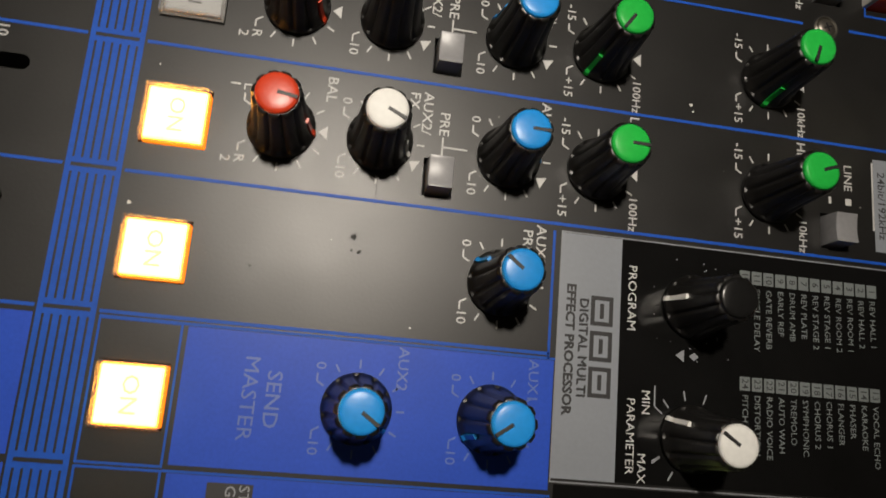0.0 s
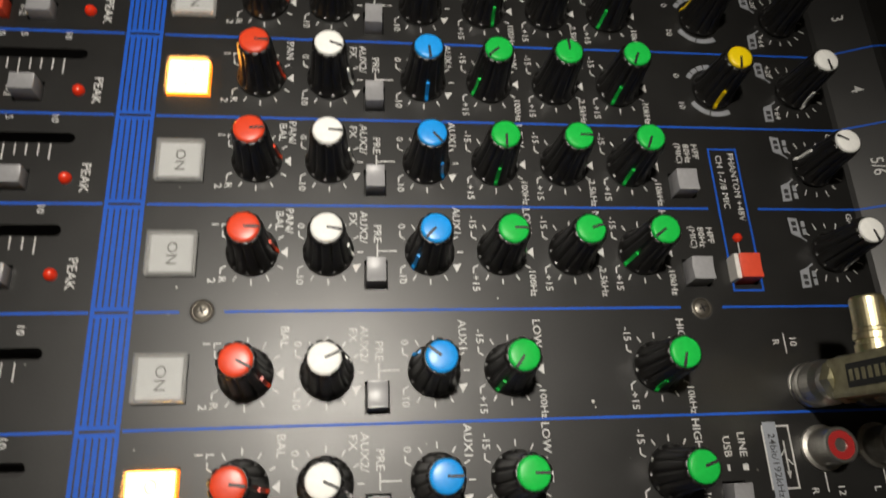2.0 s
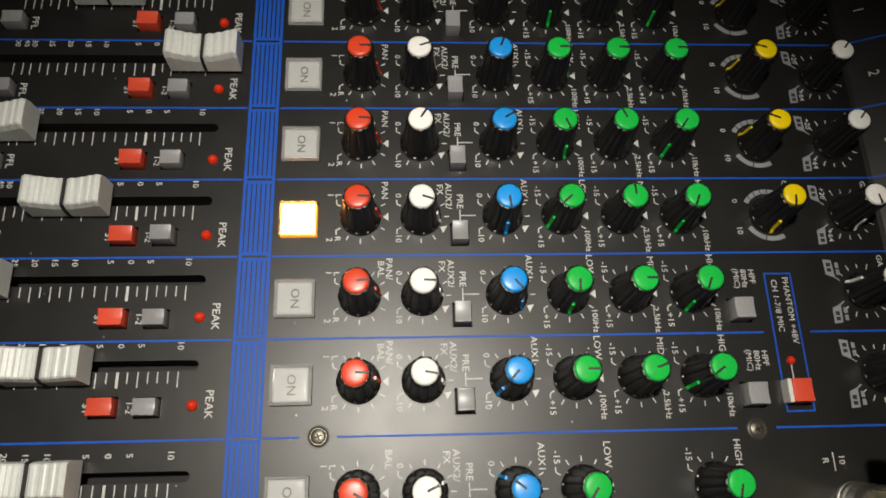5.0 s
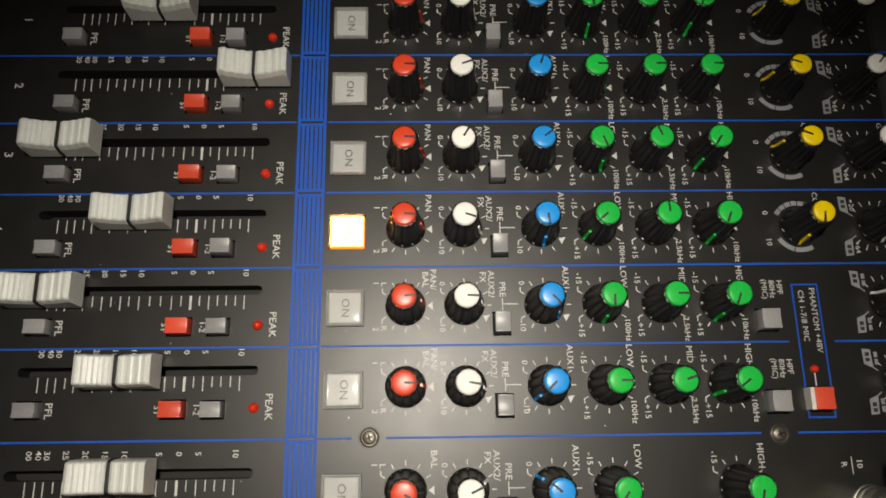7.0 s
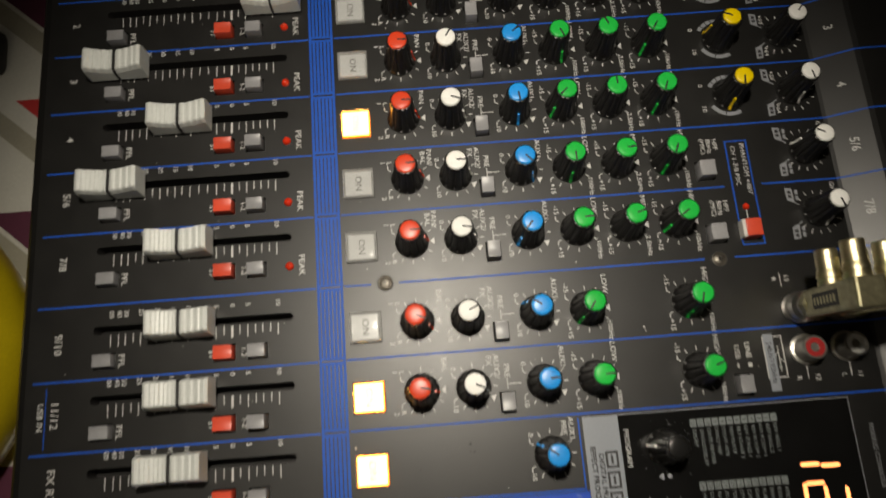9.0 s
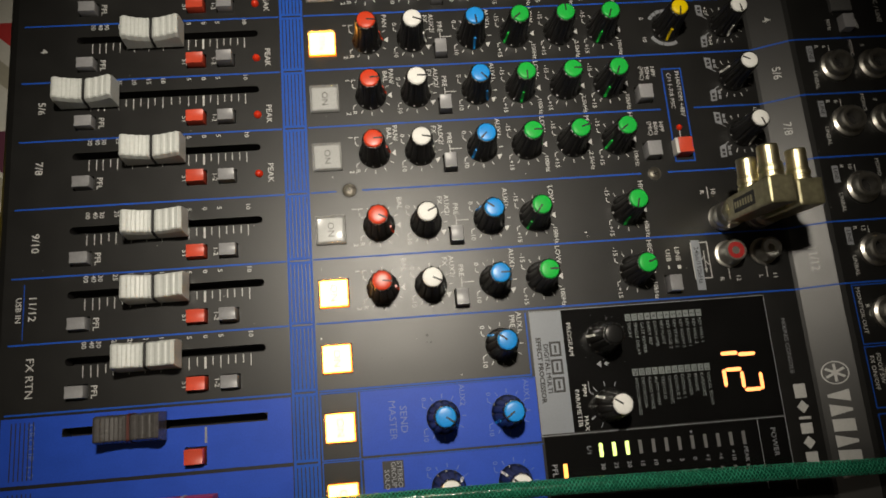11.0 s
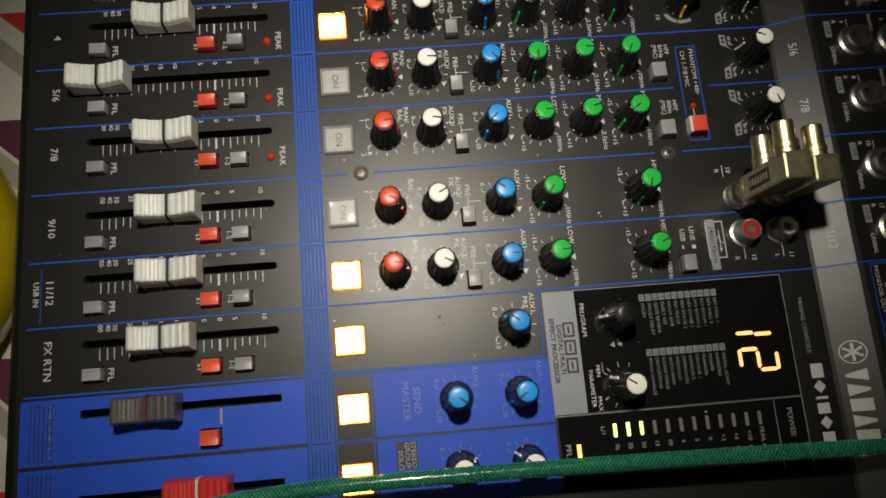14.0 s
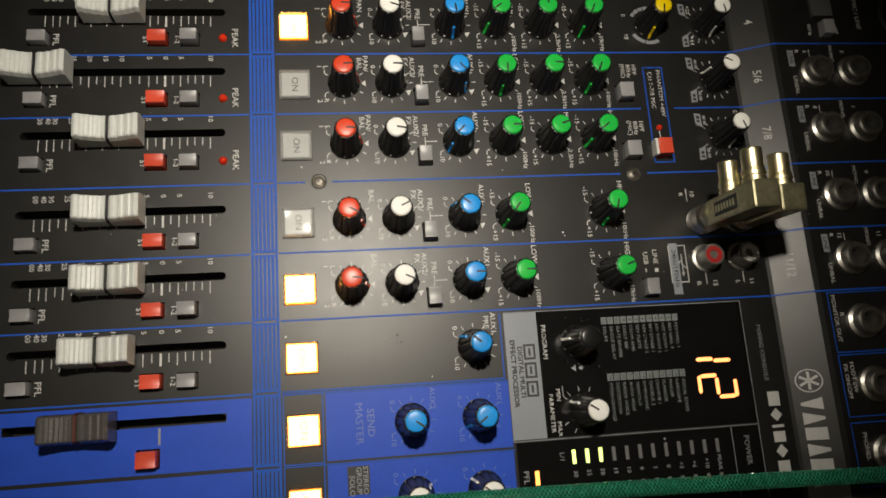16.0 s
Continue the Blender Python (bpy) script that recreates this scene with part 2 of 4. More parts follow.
class Ink:
    """Flat print collected into one mesh, in millimetres."""

    def __init__(self, z=0.06):
        self.v, self.f, self.z = [], [], z

    def poly(self, pts):
        n = len(self.v)
        area = sum(a[0] * b[1] - b[0] * a[1] for a, b in zip(pts, pts[1:] + pts[:1]))
        pts = pts if area > 0 else pts[::-1]
        self.v += [(p[0], p[1]) for p in pts]
        self.f.append(tuple(range(n, n + len(pts))))
        return self

    def rect(self, x0, y0, x1, y1):
        return self.poly([(x0, y0), (x1, y0), (x1, y1), (x0, y1)])

    def line(self, a, b, w=0.4):
        d = Vector((b[0] - a[0], b[1] - a[1])).normalized() * (w / 2)
        n = Vector((-d.y, d.x))
        return self.poly([(a[0] - n.x, a[1] - n.y), (b[0] - n.x, b[1] - n.y), (b[0] + n.x, b[1] + n.y), (a[0] + n.x, a[1] + n.y)])

    def box(self, x0, y0, x1, y1, w=0.5):
        self.rect(x0, y0, x1, y0 + w).rect(x0, y1 - w, x1, y1)
        return self.rect(x0, y0 + w, x0 + w, y1 - w).rect(x1 - w, y0 + w, x1, y1 - w)

    def text(self, s, x, y, cap=1.9, weight=0.006):
        """Text that reads along -y with its top towards +x, centred at x, y; cap is the capitals' height."""
        vs, fs = glyphs(s, weight)
        k, n = cap / 0.7, len(self.v)
        self.v += [(x + v * k, y - u * k * 1.1) for u, v in vs]
        self.f += [tuple(i + n for i in f) for f in fs]
        return self

    def mesh(self, name, mat):
        me = bpy.data.meshes.new(name)
        me.from_pydata([(x * MM, y * MM, self.z * MM) for x, y in self.v], [], self.f)
        me.materials.append(mat)
        return me


def polar(x, y, r, a):
    """A point r from x, y at a degrees clockwise from +x, seen from above."""
    return (x + r * math.cos(radians(a)), y - r * math.sin(radians(a)))


# ---------------------------------------------------------------- the console
console = tagged(new("mixing_console"), "black and blue audio mixing console, coloured knobs, white faders, lit", "mixing console")
console.location = BASE

# strip centres (millimetres), from channel 1 down to the master
C = {"1": 110.0, "2": 85.5, "3": 61.1, "4": 36.7, "5/6": 12.2, "7/8": -12.3, "9/10": -41.7, "11/12": -66.1, "FX RTN": -90.4, "group": -115.0, "master": -139.4}
LINES = {"0": 122.3, "1": 97.8, "2": 73.4, "3": 49.0, "4": 24.5, "5": 0.0, "6": -27.0, "7": -53.4, "8": -77.8, "9": -102.4}
FADERS = {"1": -44.8, "2": -12.4, "3": -72.0, "4": -47.4, "5/6": -72.2, "7/8": -46.8, "9/10": -45.9, "11/12": -45.6, "FX RTN": -48.3, "group": -53.5, "master": -36.0}
SLOT = (-80.0, -8.8)
SLOT_DY = 5.4
SLOT_Y = {"master": -138.9}
MONO = ("1", "2", "3", "4")
STEREO_MIC = ("5/6", "7/8")
STEREO = ("9/10", "11/12")
CHANNELS = MONO + STEREO_MIC + STEREO

# small push buttons: x, y, size x, size y, height, kind
BUTTONS = []
for s in CHANNELS + ("FX RTN",):
    c = C[s]
    BUTTONS.append((-33.3, c - 5.8, 6.8, 5.0, 3.6, "red", "stereo assign"))
    BUTTONS.append((-21.6, c - 6.0, 6.2, 4.8, 3.6 if s not in ("4", "11/12") else 5.0, "grey", "group assign"))
    BUTTONS.append((-75.4, c - 5.6, 6.6, 4.6, 3.4, "grey", "listen"))
    if s != "FX RTN":
        BUTTONS.append((64.6, c - 5.8, 4.8, 6.4, 4.6, "grey", "pre"))
BUTTONS.append((-34.0, C["group"] - 6.4, 6.6, 5.6, 4.2, "red", "stereo assign"))
for s in STEREO_MIC:
    BUTTONS.append((146.2, C[s] - 5.6, 5.8, 6.4, 4.6, "grey", "high-pass filter"))
BUTTONS.append((146.5, C["11/12"] - 6.2, 4.8, 6.4, 4.4, "grey", "line or computer input"))
BUTTONS.append((158.9, C["7/8"] - 5.0, 5.8, 6.8, 4.8, "phantom", "phantom power"))


def deck():
    """The top panel as one shell, with the fader slots and button wells cut through it."""
    prof = [(-107.8, -8.0), (-107.4, -4.6), (-106.4, -2.2), (-104.8, -0.6), (-102.6, 0.0), (194.6, 0.0), (196.0, 0.4), (208.4, 6.6), (210.4, 7.0), (318.0, 7.0), (318.0, -8.0)]
    y0, y1 = -178.0, 130.0
    verts = [(x, y, z) for y in (y0, y1) for x, z in prof]
    n = len(prof)
    bm = bmesh.new()
    vs = [bm.verts.new(Vector(v) * MM) for v in verts]
    bm.faces.new(vs[:n])
    bm.faces.new(vs[n:][::-1])
    for i in range(n):
        j = (i + 1) % n
        bm.faces.new((vs[i], vs[n + i], vs[n + j], vs[j]))
    bmesh.ops.recalc_face_normals(bm, faces=bm.faces[:])
    me = mesh_of("top_panel", bm, PANEL)
    cut = bmesh.new()

    def prism(pts, depth):
        low = [cut.verts.new(Vector((x, y, -depth)) * MM) for x, y in pts]
        high = [cut.verts.new(Vector((x, y, 3.0)) * MM) for x, y in pts]
        cut.faces.new(low[::-1])
        cut.faces.new(high)
        for i in range(len(pts)):
            j = (i + 1) % len(pts)
            cut.faces.new((low[i], low[j], high[j], high[i]))

    for s, c in C.items():
        y, r = SLOT_Y.get(s, c + SLOT_DY), 1.45
        pts = [(SLOT[1] - r + r * math.cos(radians(a)), y + r * math.sin(radians(a))) for a in range(-90, 91, 30)]
        pts += [(SLOT[0] + r + r * math.cos(radians(a)), y + r * math.sin(radians(a))) for a in range(90, 271, 30)]
        prism(pts, 7.0)
        prism([(11.05, c - 6.25), (22.55, c - 6.25), (22.55, c + 4.85), (11.05, c + 4.85)], 2.5)
    for x, y, w, h, top, kind, _ in BUTTONS:
        w, h = w / 2 + 0.45, h / 2 + 0.45
        prism([(x - w, y - h), (x + w, y - h), (x + w, y + h), (x - w, y + h)], 3.0)
    cutter = bpy.data.objects.new("cutter", mesh_of("cutter", cut, HOLE))
    scene.collection.objects.link(cutter)
    ob = bpy.data.objects.new("shell", me)
    scene.collection.objects.link(ob)
    mod = ob.modifiers.new("cut", "BOOLEAN")
    mod.object, mod.operation, mod.solver, mod.material_mode = cutter, "DIFFERENCE", "EXACT", "TRANSFER"
    dg = bpy.context.evaluated_depsgraph_get()
    out = bpy.data.meshes.new_from_object(ob.evaluated_get(dg))
    bpy.data.objects.remove(ob)
    bpy.data.objects.remove(cutter)
    out.name = "top_panel"
    return out


put("top_panel", deck(), console, label="matte black painted steel panel with blue lines")
case = bmesh.new()
bmesh.ops.create_cube(case, size=1)
for v in case.verts:
    v.co = Vector(((316 if v.co.x > 0 else (-107 if v.co.z > 0 else -92)), (129 if v.co.y > 0 else -177), (-8.05 if v.co.z > 0 else -70))) * MM
put("case_body", mesh_of("case_body", case, CHASSIS), console, label="black lower case of the console")

# blue ruling and the ribbed blue column beside the switches
for key, y in LINES.items():
    k = Ink(0.07)
    spans = [(-100, -0.4), (9.8, 194.6)]
    if key == "5":
        spans = [(-100, -0.4), (9.8, 152.5), (166.5, 194.6)]
    if key == "6":
        spans = [(-100, -0.4), (9.8, 19.5), (29.5, 140.5), (151.5, 194.6)]
    if key == "9":
        spans = [(-100, -0.4), (9.8, 88.0)]
    for a, b in spans:
        k.rect(a, y - 0.3, b, y + 0.3)
    put("blue_line", k.mesh("blue_line", BLUE_INK), console)
    if key == "9":
        continue
    k2 = Ink(7.07)
    k2.rect(210.6, y - 0.3 , 316, y + 0.3)
    put("blue_line", k2.mesh("blue_line", BLUE_INK), console)
    ramp = bpy.data.meshes.new("blue_line")
    pts = [(194.6, 0.07), (196.0, 0.47), (208.4, 6.67), (210.6, 7.07)]
    ramp.from_pydata([Vector((x, y + d, z)) * MM for x, z in pts for d in (-0.3, 0.3)], [], [(2 * i, 2 * i + 2, 2 * i + 3, 2 * i + 1) for i in range(3)])
    ramp.materials.append(BLUE_INK)
    put("blue_line", ramp, console)

COLUMN = list(LINES.values()) + [-127.0, -151.0]
for a, b in zip(COLUMN, COLUMN[1:]):
    k = Ink(0.07)
    xs = [0.0]
    for i in range(6):
        xs += [1.12 + 1.41 * i - 0.2, 1.12 + 1.41 * i + 0.2]
    xs += [9.3]
    ys = [b + 0.35, b + 1.3, a - 1.3, a - 0.35]
    k.v = [(x, y) for y in ys for x in xs]
    n = len(xs)
    k.f = [(j * n + i, j * n + i + 1, (j + 1) * n + i + 1, (j + 1) * n + i) for j in range(3) for i in range(n - 1) if j != 1 or i % 2 == 0]
    k.rect(0.0, b - 0.35, 0.9, b + 0.35).rect(8.4, b - 0.35, 9.3, b + 0.35)
    put("ribbed_blue_panel", k.mesh("ribbed_blue_panel", BLUE_INK), console, label="bright blue printed column of thin stripes")

# blue master area
for a, b in ((-103.6, -126.3), (-127.6, -151.0)):
    k = Ink(0.05)
    x0, x1 = -101.0, -0.4
    slot_y = C["group"] + SLOT_DY if a > -110 else SLOT_Y["master"]
    if a < -110:
        k.rect(x0, slot_y + 1.5, x1, a).rect(x0, b, x1, slot_y - 1.5)
    else:
        bx, by = -34.0, C["group"] - 6.4
        k.rect(x0, slot_y + 1.5, x1, a)
        k.rect(x0, by + 3.3, x1, slot_y - 1.5)
        k.rect(x0, b, x1, by - 3.3)
        k.rect(x0, by - 3.3, bx - 3.8, by + 3.3).rect(bx + 3.8, by - 3.3, x1, by + 3.3)
    k.rect(x0, slot_y - 1.5, SLOT[0] - 0.05, slot_y + 1.5).rect(SLOT[1] + 0.05, slot_y - 1.5, x1, slot_y + 1.5)
    put("blue_field", k.mesh("blue_field", BLUE_PANEL), console, label="glossy blue painted master fader field")
    k = Ink(0.05)
    k.rect(24.4, b, 89.0, a)
    put("blue_field", k.mesh("blue_field", BLUE_PANEL), console, label="glossy blue painted send field")
    k = Ink(0.06)
    k.box(9.9, b - 0.6, 23.6, a + 0.4, 0.4)
    k.rect(23.6, a + 0.1, 89.4, a + 0.5)
    put("blue_line", k.mesh("blue_line", BLUE_INK), console)
    k = Ink(0.11)
    for i in range(6):
        k.rect(-97.5 + i * 1.5, b + 1.5, -97.1 + i * 1.5, a - 1.5)
    put("dark_ribs", k.mesh("dark_ribs", DARK_INK), console)
k = Ink(0.07)
k.rect(87.6, -103.4, 88.1, -79.2).rect(9.9, -103.5, 88.1, -103.0)
put("blue_line", k.mesh("blue_line", BLUE_INK), console)


# ---------------------------------------------------------------- knobs
PROFILE = [(5.6, 0.1), (6.25, 0.25), (6.45, 0.6), (6.42, 1.0), (6.36, 1.2), (6.3, 1.32), (6.12, 1.75), (5.95, 2.0), (5.66, 2.8), (5.45, 4.2), (5.05, 7.5), (4.72, 11.0), (4.5, 14.4), (4.42, 15.1), (4.25, 15.45), (3.85, 15.62), (3.5, 15.63)]
KNOB_MESH = mesh_of("knob", lathe(PROFILE, 110, 11, 0.5, (1.3, 15.5)), KNOB, True)
KNOB_MESH.set_sharp_from_angle(angle=radians(42))
CAP_MESH = {}
for color, mat in CAPS.items():
    CAP_MESH[color] = mesh_of("cap", lathe([(3.72, 14.95), (3.74, 15.7), (3.68, 16.05), (3.5, 16.28), (3.0, 16.41), (2.0, 16.52), (1.0, 16.57), (0.3, 16.58)], 36), mat, True)
    CAP_MESH[color].set_sharp_from_angle(angle=radians(50))
NOTCH_MESH = mesh_of("pointer_notch", block(3.5, 0.66, 16.2, 16.64, 0.06, center=(1.85, 0)), NOTCH)


def side_pointer(mat):
    """A coloured bar down the flared side of a knob."""
    pts = [(6.62, 0.5), (6.5, 1.3), (6.02, 2.0), (5.8, 3.2), (5.55, 5.2), (5.35, 7.0)]
    bm = bmesh.new()
    rows = []
    for r, z in pts:
        rows.append([bm.verts.new(Vector((r, d, z)) * MM) for d in (-0.48, 0.48)] + [bm.verts.new(Vector((r - 1.1, d, z)) * MM) for d in (0.48, -0.48)])
    for a, b in zip(rows, rows[1:]):
        for i in range(4):
            j = (i + 1) % 4
            bm.faces.new((a[i], a[j], b[j], b[i]))
    bm.faces.new(rows[0][::-1])
    bm.faces.new(rows[-1])
    bmesh.ops.recalc_face_normals(bm, faces=bm.faces[:])
    return mesh_of("side_pointer", bm, mat)


POINTER_MESH = {color: side_pointer(mat) for color, mat in CAPS.items()}


def knob(x, y, color, angle, what):
    ob = put("knob", KNOB_MESH, console, (x, y, 0), -angle, f"fluted black knob with {color} cap, {what}")
    wide = 0.88 if what == "gain" else 0.955
    ob.scale = (wide, wide, 1.0)
    cap = put("cap", CAP_MESH[color], ob, direct=True, label=f"{color} plastic cap")
    if color == "yellow":
        cap.scale = (0.93, 0.93, 1.0)
    if color != "black":
        put("pointer_notch", NOTCH_MESH, ob, direct=True)
    put("side_pointer", POINTER_MESH[color if color != "black" else "white"], ob, direct=True)
    return ob


def dial(x, y, low, high, mark=0, low2="", high2="", mat=None):
    """Ticks round a knob, with its end figures and the centre triangle."""
    k = Ink()
    for a in range(-120, 121, 30):
        if a == mark:
            continue
        k.line(polar(x, y, 6.9, a), polar(x, y, 8.4, a), 0.32)
    if mark is not None:
        tip, l, r = polar(x, y, 6.6, mark), polar(x, y, 8.4, mark - 9), polar(x, y, 8.4, mark + 9)
        k.poly([tip, l, r])
    for a, s, s2 in ((-150, low, low2), (150, high, high2)):
        sy = 1 if a < 0 else -1
        p, q = polar(x, y, 6.9, a), polar(x, y, 8.3, a)
        k.line(p, q, 0.32)
        k.line(q, (q[0], q[1] + sy * 1.4), 0.32)
        k.text(s, q[0] + 0.4, q[1] + sy * (2.7 if len(s) < 3 else 3.9), 1.75)
        if s2:
            k.text(s2, q[0] - 2.0, q[1] + sy * 3.0, 1.75)
    return put("dial_marking", k.mesh("dial_marking", mat or WHITE_INK), console)


def legend(rows, mat=None, z=0.06, weight=0.006):
    for s, x, y, cap in rows:
        put("legend", Ink(z).text(s, x, y, cap, weight).mesh("legend", mat or WHITE_INK), console)


ANGLES = {
    "1": (0, -10, -60, 85, 0, 112, -155, -50),
    "2": (0, -20, -70, 0, 0, 0, -158, -50),
    "3": (0, -58, -35, 68, -110, 125, -155, -50),
    "4": (2, 18, 84, 140, -92, 112, 98, 78),
    "5/6": (-5, 2, 48, 92, 0, 112, None, -153),
    "7/8": (0, 10, 135, 0, -18, 145, None, 70),
    "9/10": (28, -25, -142, 125, None, 105, None, None),
    "11/12": (8, 25, 0, 0, None, -20, None, None),
}
XK = (35.2, 53.2, 77.8, 95.7, 114.0, 132.2, 160.4, 184.9)
for s in CHANNELS:
    c, a = C[s], ANGLES[s]
    knob(XK[0], c, "red", a[0], "pan")
    dial(XK[0], c, "L", "R", 0, "1", "2")
    legend([("PAN", 42.3, c + 8.6, 1.9)] if s in MONO else [("PAN/", 43.6, c + 8.2, 1.9), ("BAL", 41.2, c + 8.2, 1.9)] if s in STEREO_MIC else [("BAL", 43.4, c + 8.6, 1.9)])
    knob(XK[1], c, "white", a[1], "effect send")
    dial(XK[1], c, "0", "10", 30)
    legend([("AUX2/", 61.6, c + 6.6, 1.9), ("FX", 59.0, c + 8.8, 1.9), ("PRE", 65.0, c + 4.9, 1.9)])
    k = Ink()
    k.line((65.0, c + 2.2), (65.0, c - 1.6), 0.32).line((65.0, c + 0.3), (69.8, c + 0.3), 0.32)
    put("dial_marking", k.mesh("dial_marking", WHITE_INK), console)
    knob(XK[2], c, "blue", a[2], "auxiliary send")
    dial(XK[2], c, "0", "10", 30)
    legend([("AUX1", 84.8, c + 8.3, 1.9)])
    knob(XK[3], c, "green", a[3], "low equaliser")
    dial(XK[3], c, "-15", "+15", 0)
    legend([("LOW", 103.0, c + 8.6, 1.9), ("100Hz", 103.2, c - 8.0, 1.7)])
    if a[4] is not None:
        knob(XK[4], c, "green", a[4], "mid equaliser")
        dial(XK[4], c, "-15", "+15", 0)
        legend([("MID", 121.3, c + 8.8, 1.9), ("2.5kHz", 121.4, c - 8.0, 1.7)])
    knob(XK[5], c, "green", a[5], "high equaliser")
    dial(XK[5], c, "-15", "+15", 0)
    legend([("HIGH", 139.4, c + 8.3, 1.9), ("10kHz", 139.6, c - 8.0, 1.7)])
    if a[6] is not None:
        knob(XK[6], c, "yellow", a[6], "compressor")
        k = Ink()
        for lo, hi, n in ((-150, -70, 5), (60, 150, 2)):
            step = (hi - lo) / n
            for i in range(n):
                w0, w1 = (7.0, 8.5)
                aa = [lo + step * i + 1.2 + (step - 2.4) * t / 6 for t in range(7)]
                for p, q in zip(aa, aa[1:]):
                    k.poly([polar(XK[6], c, w0, p), polar(XK[6], c, w0, q), polar(XK[6], c, w1, q), polar(XK[6], c, w1, p)])
        put("dial_marking", k.mesh("dial_marking", GREY_INK), console, label="grey arc printed round the compressor knob")
        legend([("0", 150.2, c + 4.6, 1.7), ("10", 150.4, c - 5.0, 1.7), ("COMP", 167.0, c + 7.8, 1.7)])
    if a[7] is not None:
        knob(XK[7], c, "white", a[7], "gain")
        k = Ink()
        for i in range(13):
            t = -138 + 276 * i / 12
            k.line(polar(XK[7], c, 7.0, t), polar(XK[7], c, 8.3 + 0.5 * (i % 2), t), 0.3)
        put("dial_marking", k.mesh("dial_marking", WHITE_INK), console)
        k = Ink(0.065)
        for sy in (1, -1):
            k.poly([(177.3, c + sy * 4.0), (177.0, c + sy * 9.6), (174.4, c + sy * 9.9), (174.6, c + sy * 5.2)])
            k.line((177.2, c + sy * 4.2), (178.6, c + sy * 3.2), 0.4)
        put("range_plate", k.mesh("range_plate", GREY_INK), console, label="grey printed gain range tab")
        k = Ink(0.09)
        for sy in (1, -1):
            k.rect(175.2, c + sy * 7.5 - 1.5, 176.5, c + sy * 7.5 - 0.4).rect(175.2, c + sy * 7.5 + 0.1, 176.5, c + sy * 7.5 + 1.3)
        put("dial_marking", k.mesh("dial_marking", DARK_INK), console, label="dark bars printed on the gain tab")
        if s in MONO:
            legend([("+20", 178.5, c + 7.0, 1.6), ("+64", 178.5, c - 7.0, 1.6)])
        else:
            k = Ink()
            for sy in (1, -1):
                k.rect(177.9, c + sy * 7.0 - 2.0, 179.0, c + sy * 7.0 - 0.3).rect(177.9, c + sy * 7.0 + 0.2, 179.0, c + sy * 7.0 + 1.9)
            put("dial_marking", k.mesh("dial_marking", GREY_INK), console)
        legend([("GAIN", 192.2, c + 8.0, 1.7)])

# auxiliary return and send masters
knob(77.8, C["FX RTN"], "blue", -142, "effect return to monitor")
dial(77.8, C["FX RTN"], "0", "10", None)
legend([("AUX1", 85.2, C["FX RTN"] + 8.0, 1.9), ("PRE", 82.6, C["FX RTN"] + 8.4, 1.9)])
for x, ang, word in ((54.0, 35, "AUX2"), (77.8, 145, "AUX1")):
    knob(x, C["group"], "blue", ang, "send master")
    dial(x, C["group"], "0", "10", None, mat=FAINT_INK)
    legend([(word, x + 7.4, C["group"] + 7.4, 1.9)], FAINT_INK)
legend([("GROUP 1-2", -90.6, C["group"], 2.4)], FAINT_INK, 0.08)
legend([("SEND", 39.6, -114.6, 2.5), ("MASTER", 35.6, -114.6, 2.5)], FAINT_INK)
for x, ang in ((54.0, -30), (78.0, -142)):
    knob(x, C["master"], "white", ang, "monitor level")
    dial(x, C["master"], "0", "10", None, mat=FAINT_INK)
k = Ink(0.07)
k.rect(31.0, -138.0, 38.5, -128.6)
put("group_plate", k.mesh("group_plate", DARK_INK), console, label="black printed plate on the blue field")
legend([("STEREO", 37.0, -133.4, 1.7), ("GROUP", 34.8, -133.4, 1.7), ("SOLO", 32.4, -135.0, 1.7)], GREY_INK, 0.09)

# ---------------------------------------------------------------- buttons
MESHES = {}


def button(w, h, z0, z1, dish=0.4):
    """A push button with a scooped top and rounded edges."""
    bm = bmesh.new()
    n = 8
    ends = []
    for sx in (-0.485, 0.485):
        ring = [(-0.5, z0), *((-0.47 + 0.94 * i / n, z1 - dish * (1 - (2 * i / n - 1) ** 2)) for i in range(n + 1)), (0.5, z0)]
        ends.append([bm.verts.new(Vector((sx * w, v * h, z)) * MM) for v, z in ring])
    a, b = ends
    for i in range(len(a)):
        j = (i + 1) % len(a)
        bm.faces.new((a[i], a[j], b[j], b[i]))
    bm.faces.new(a[::-1])
    bm.faces.new(b)
    bmesh.ops.recalc_face_normals(bm, faces=bm.faces[:])
    sharp = [e for e in bm.edges if e.calc_face_angle(0) > radians(40)]
    bmesh.ops.bevel(bm, geom=sharp, offset=0.32 * MM, segments=2, affect="EDGES", profile=0.6)
    return bm


for x, y, w, h, top, kind, what in BUTTONS:
    key = (w, h, top, kind)
    if key not in MESHES:
        mat = GREY_BUTTON if kind == "grey" else RED_BUTTON
        MESHES[key] = mesh_of("push_button", button(w, h, -2.6, top), mat, True)
        MESHES[key].set_sharp_from_angle(angle=radians(50))
    color = "grey" if kind == "grey" else "red"
    b = put("push_button", MESHES[key], console, (x, y, 0), label=f"small {color} square push button, {what}")
    if kind == "phantom":
        put("white_side", mesh_of("white_side", block(1.3, 6.6, -2.5, 4.0, 0.3, center=(-3.3, 0)), WHITE_SIDE), b, direct=True, label="white side of the red button")

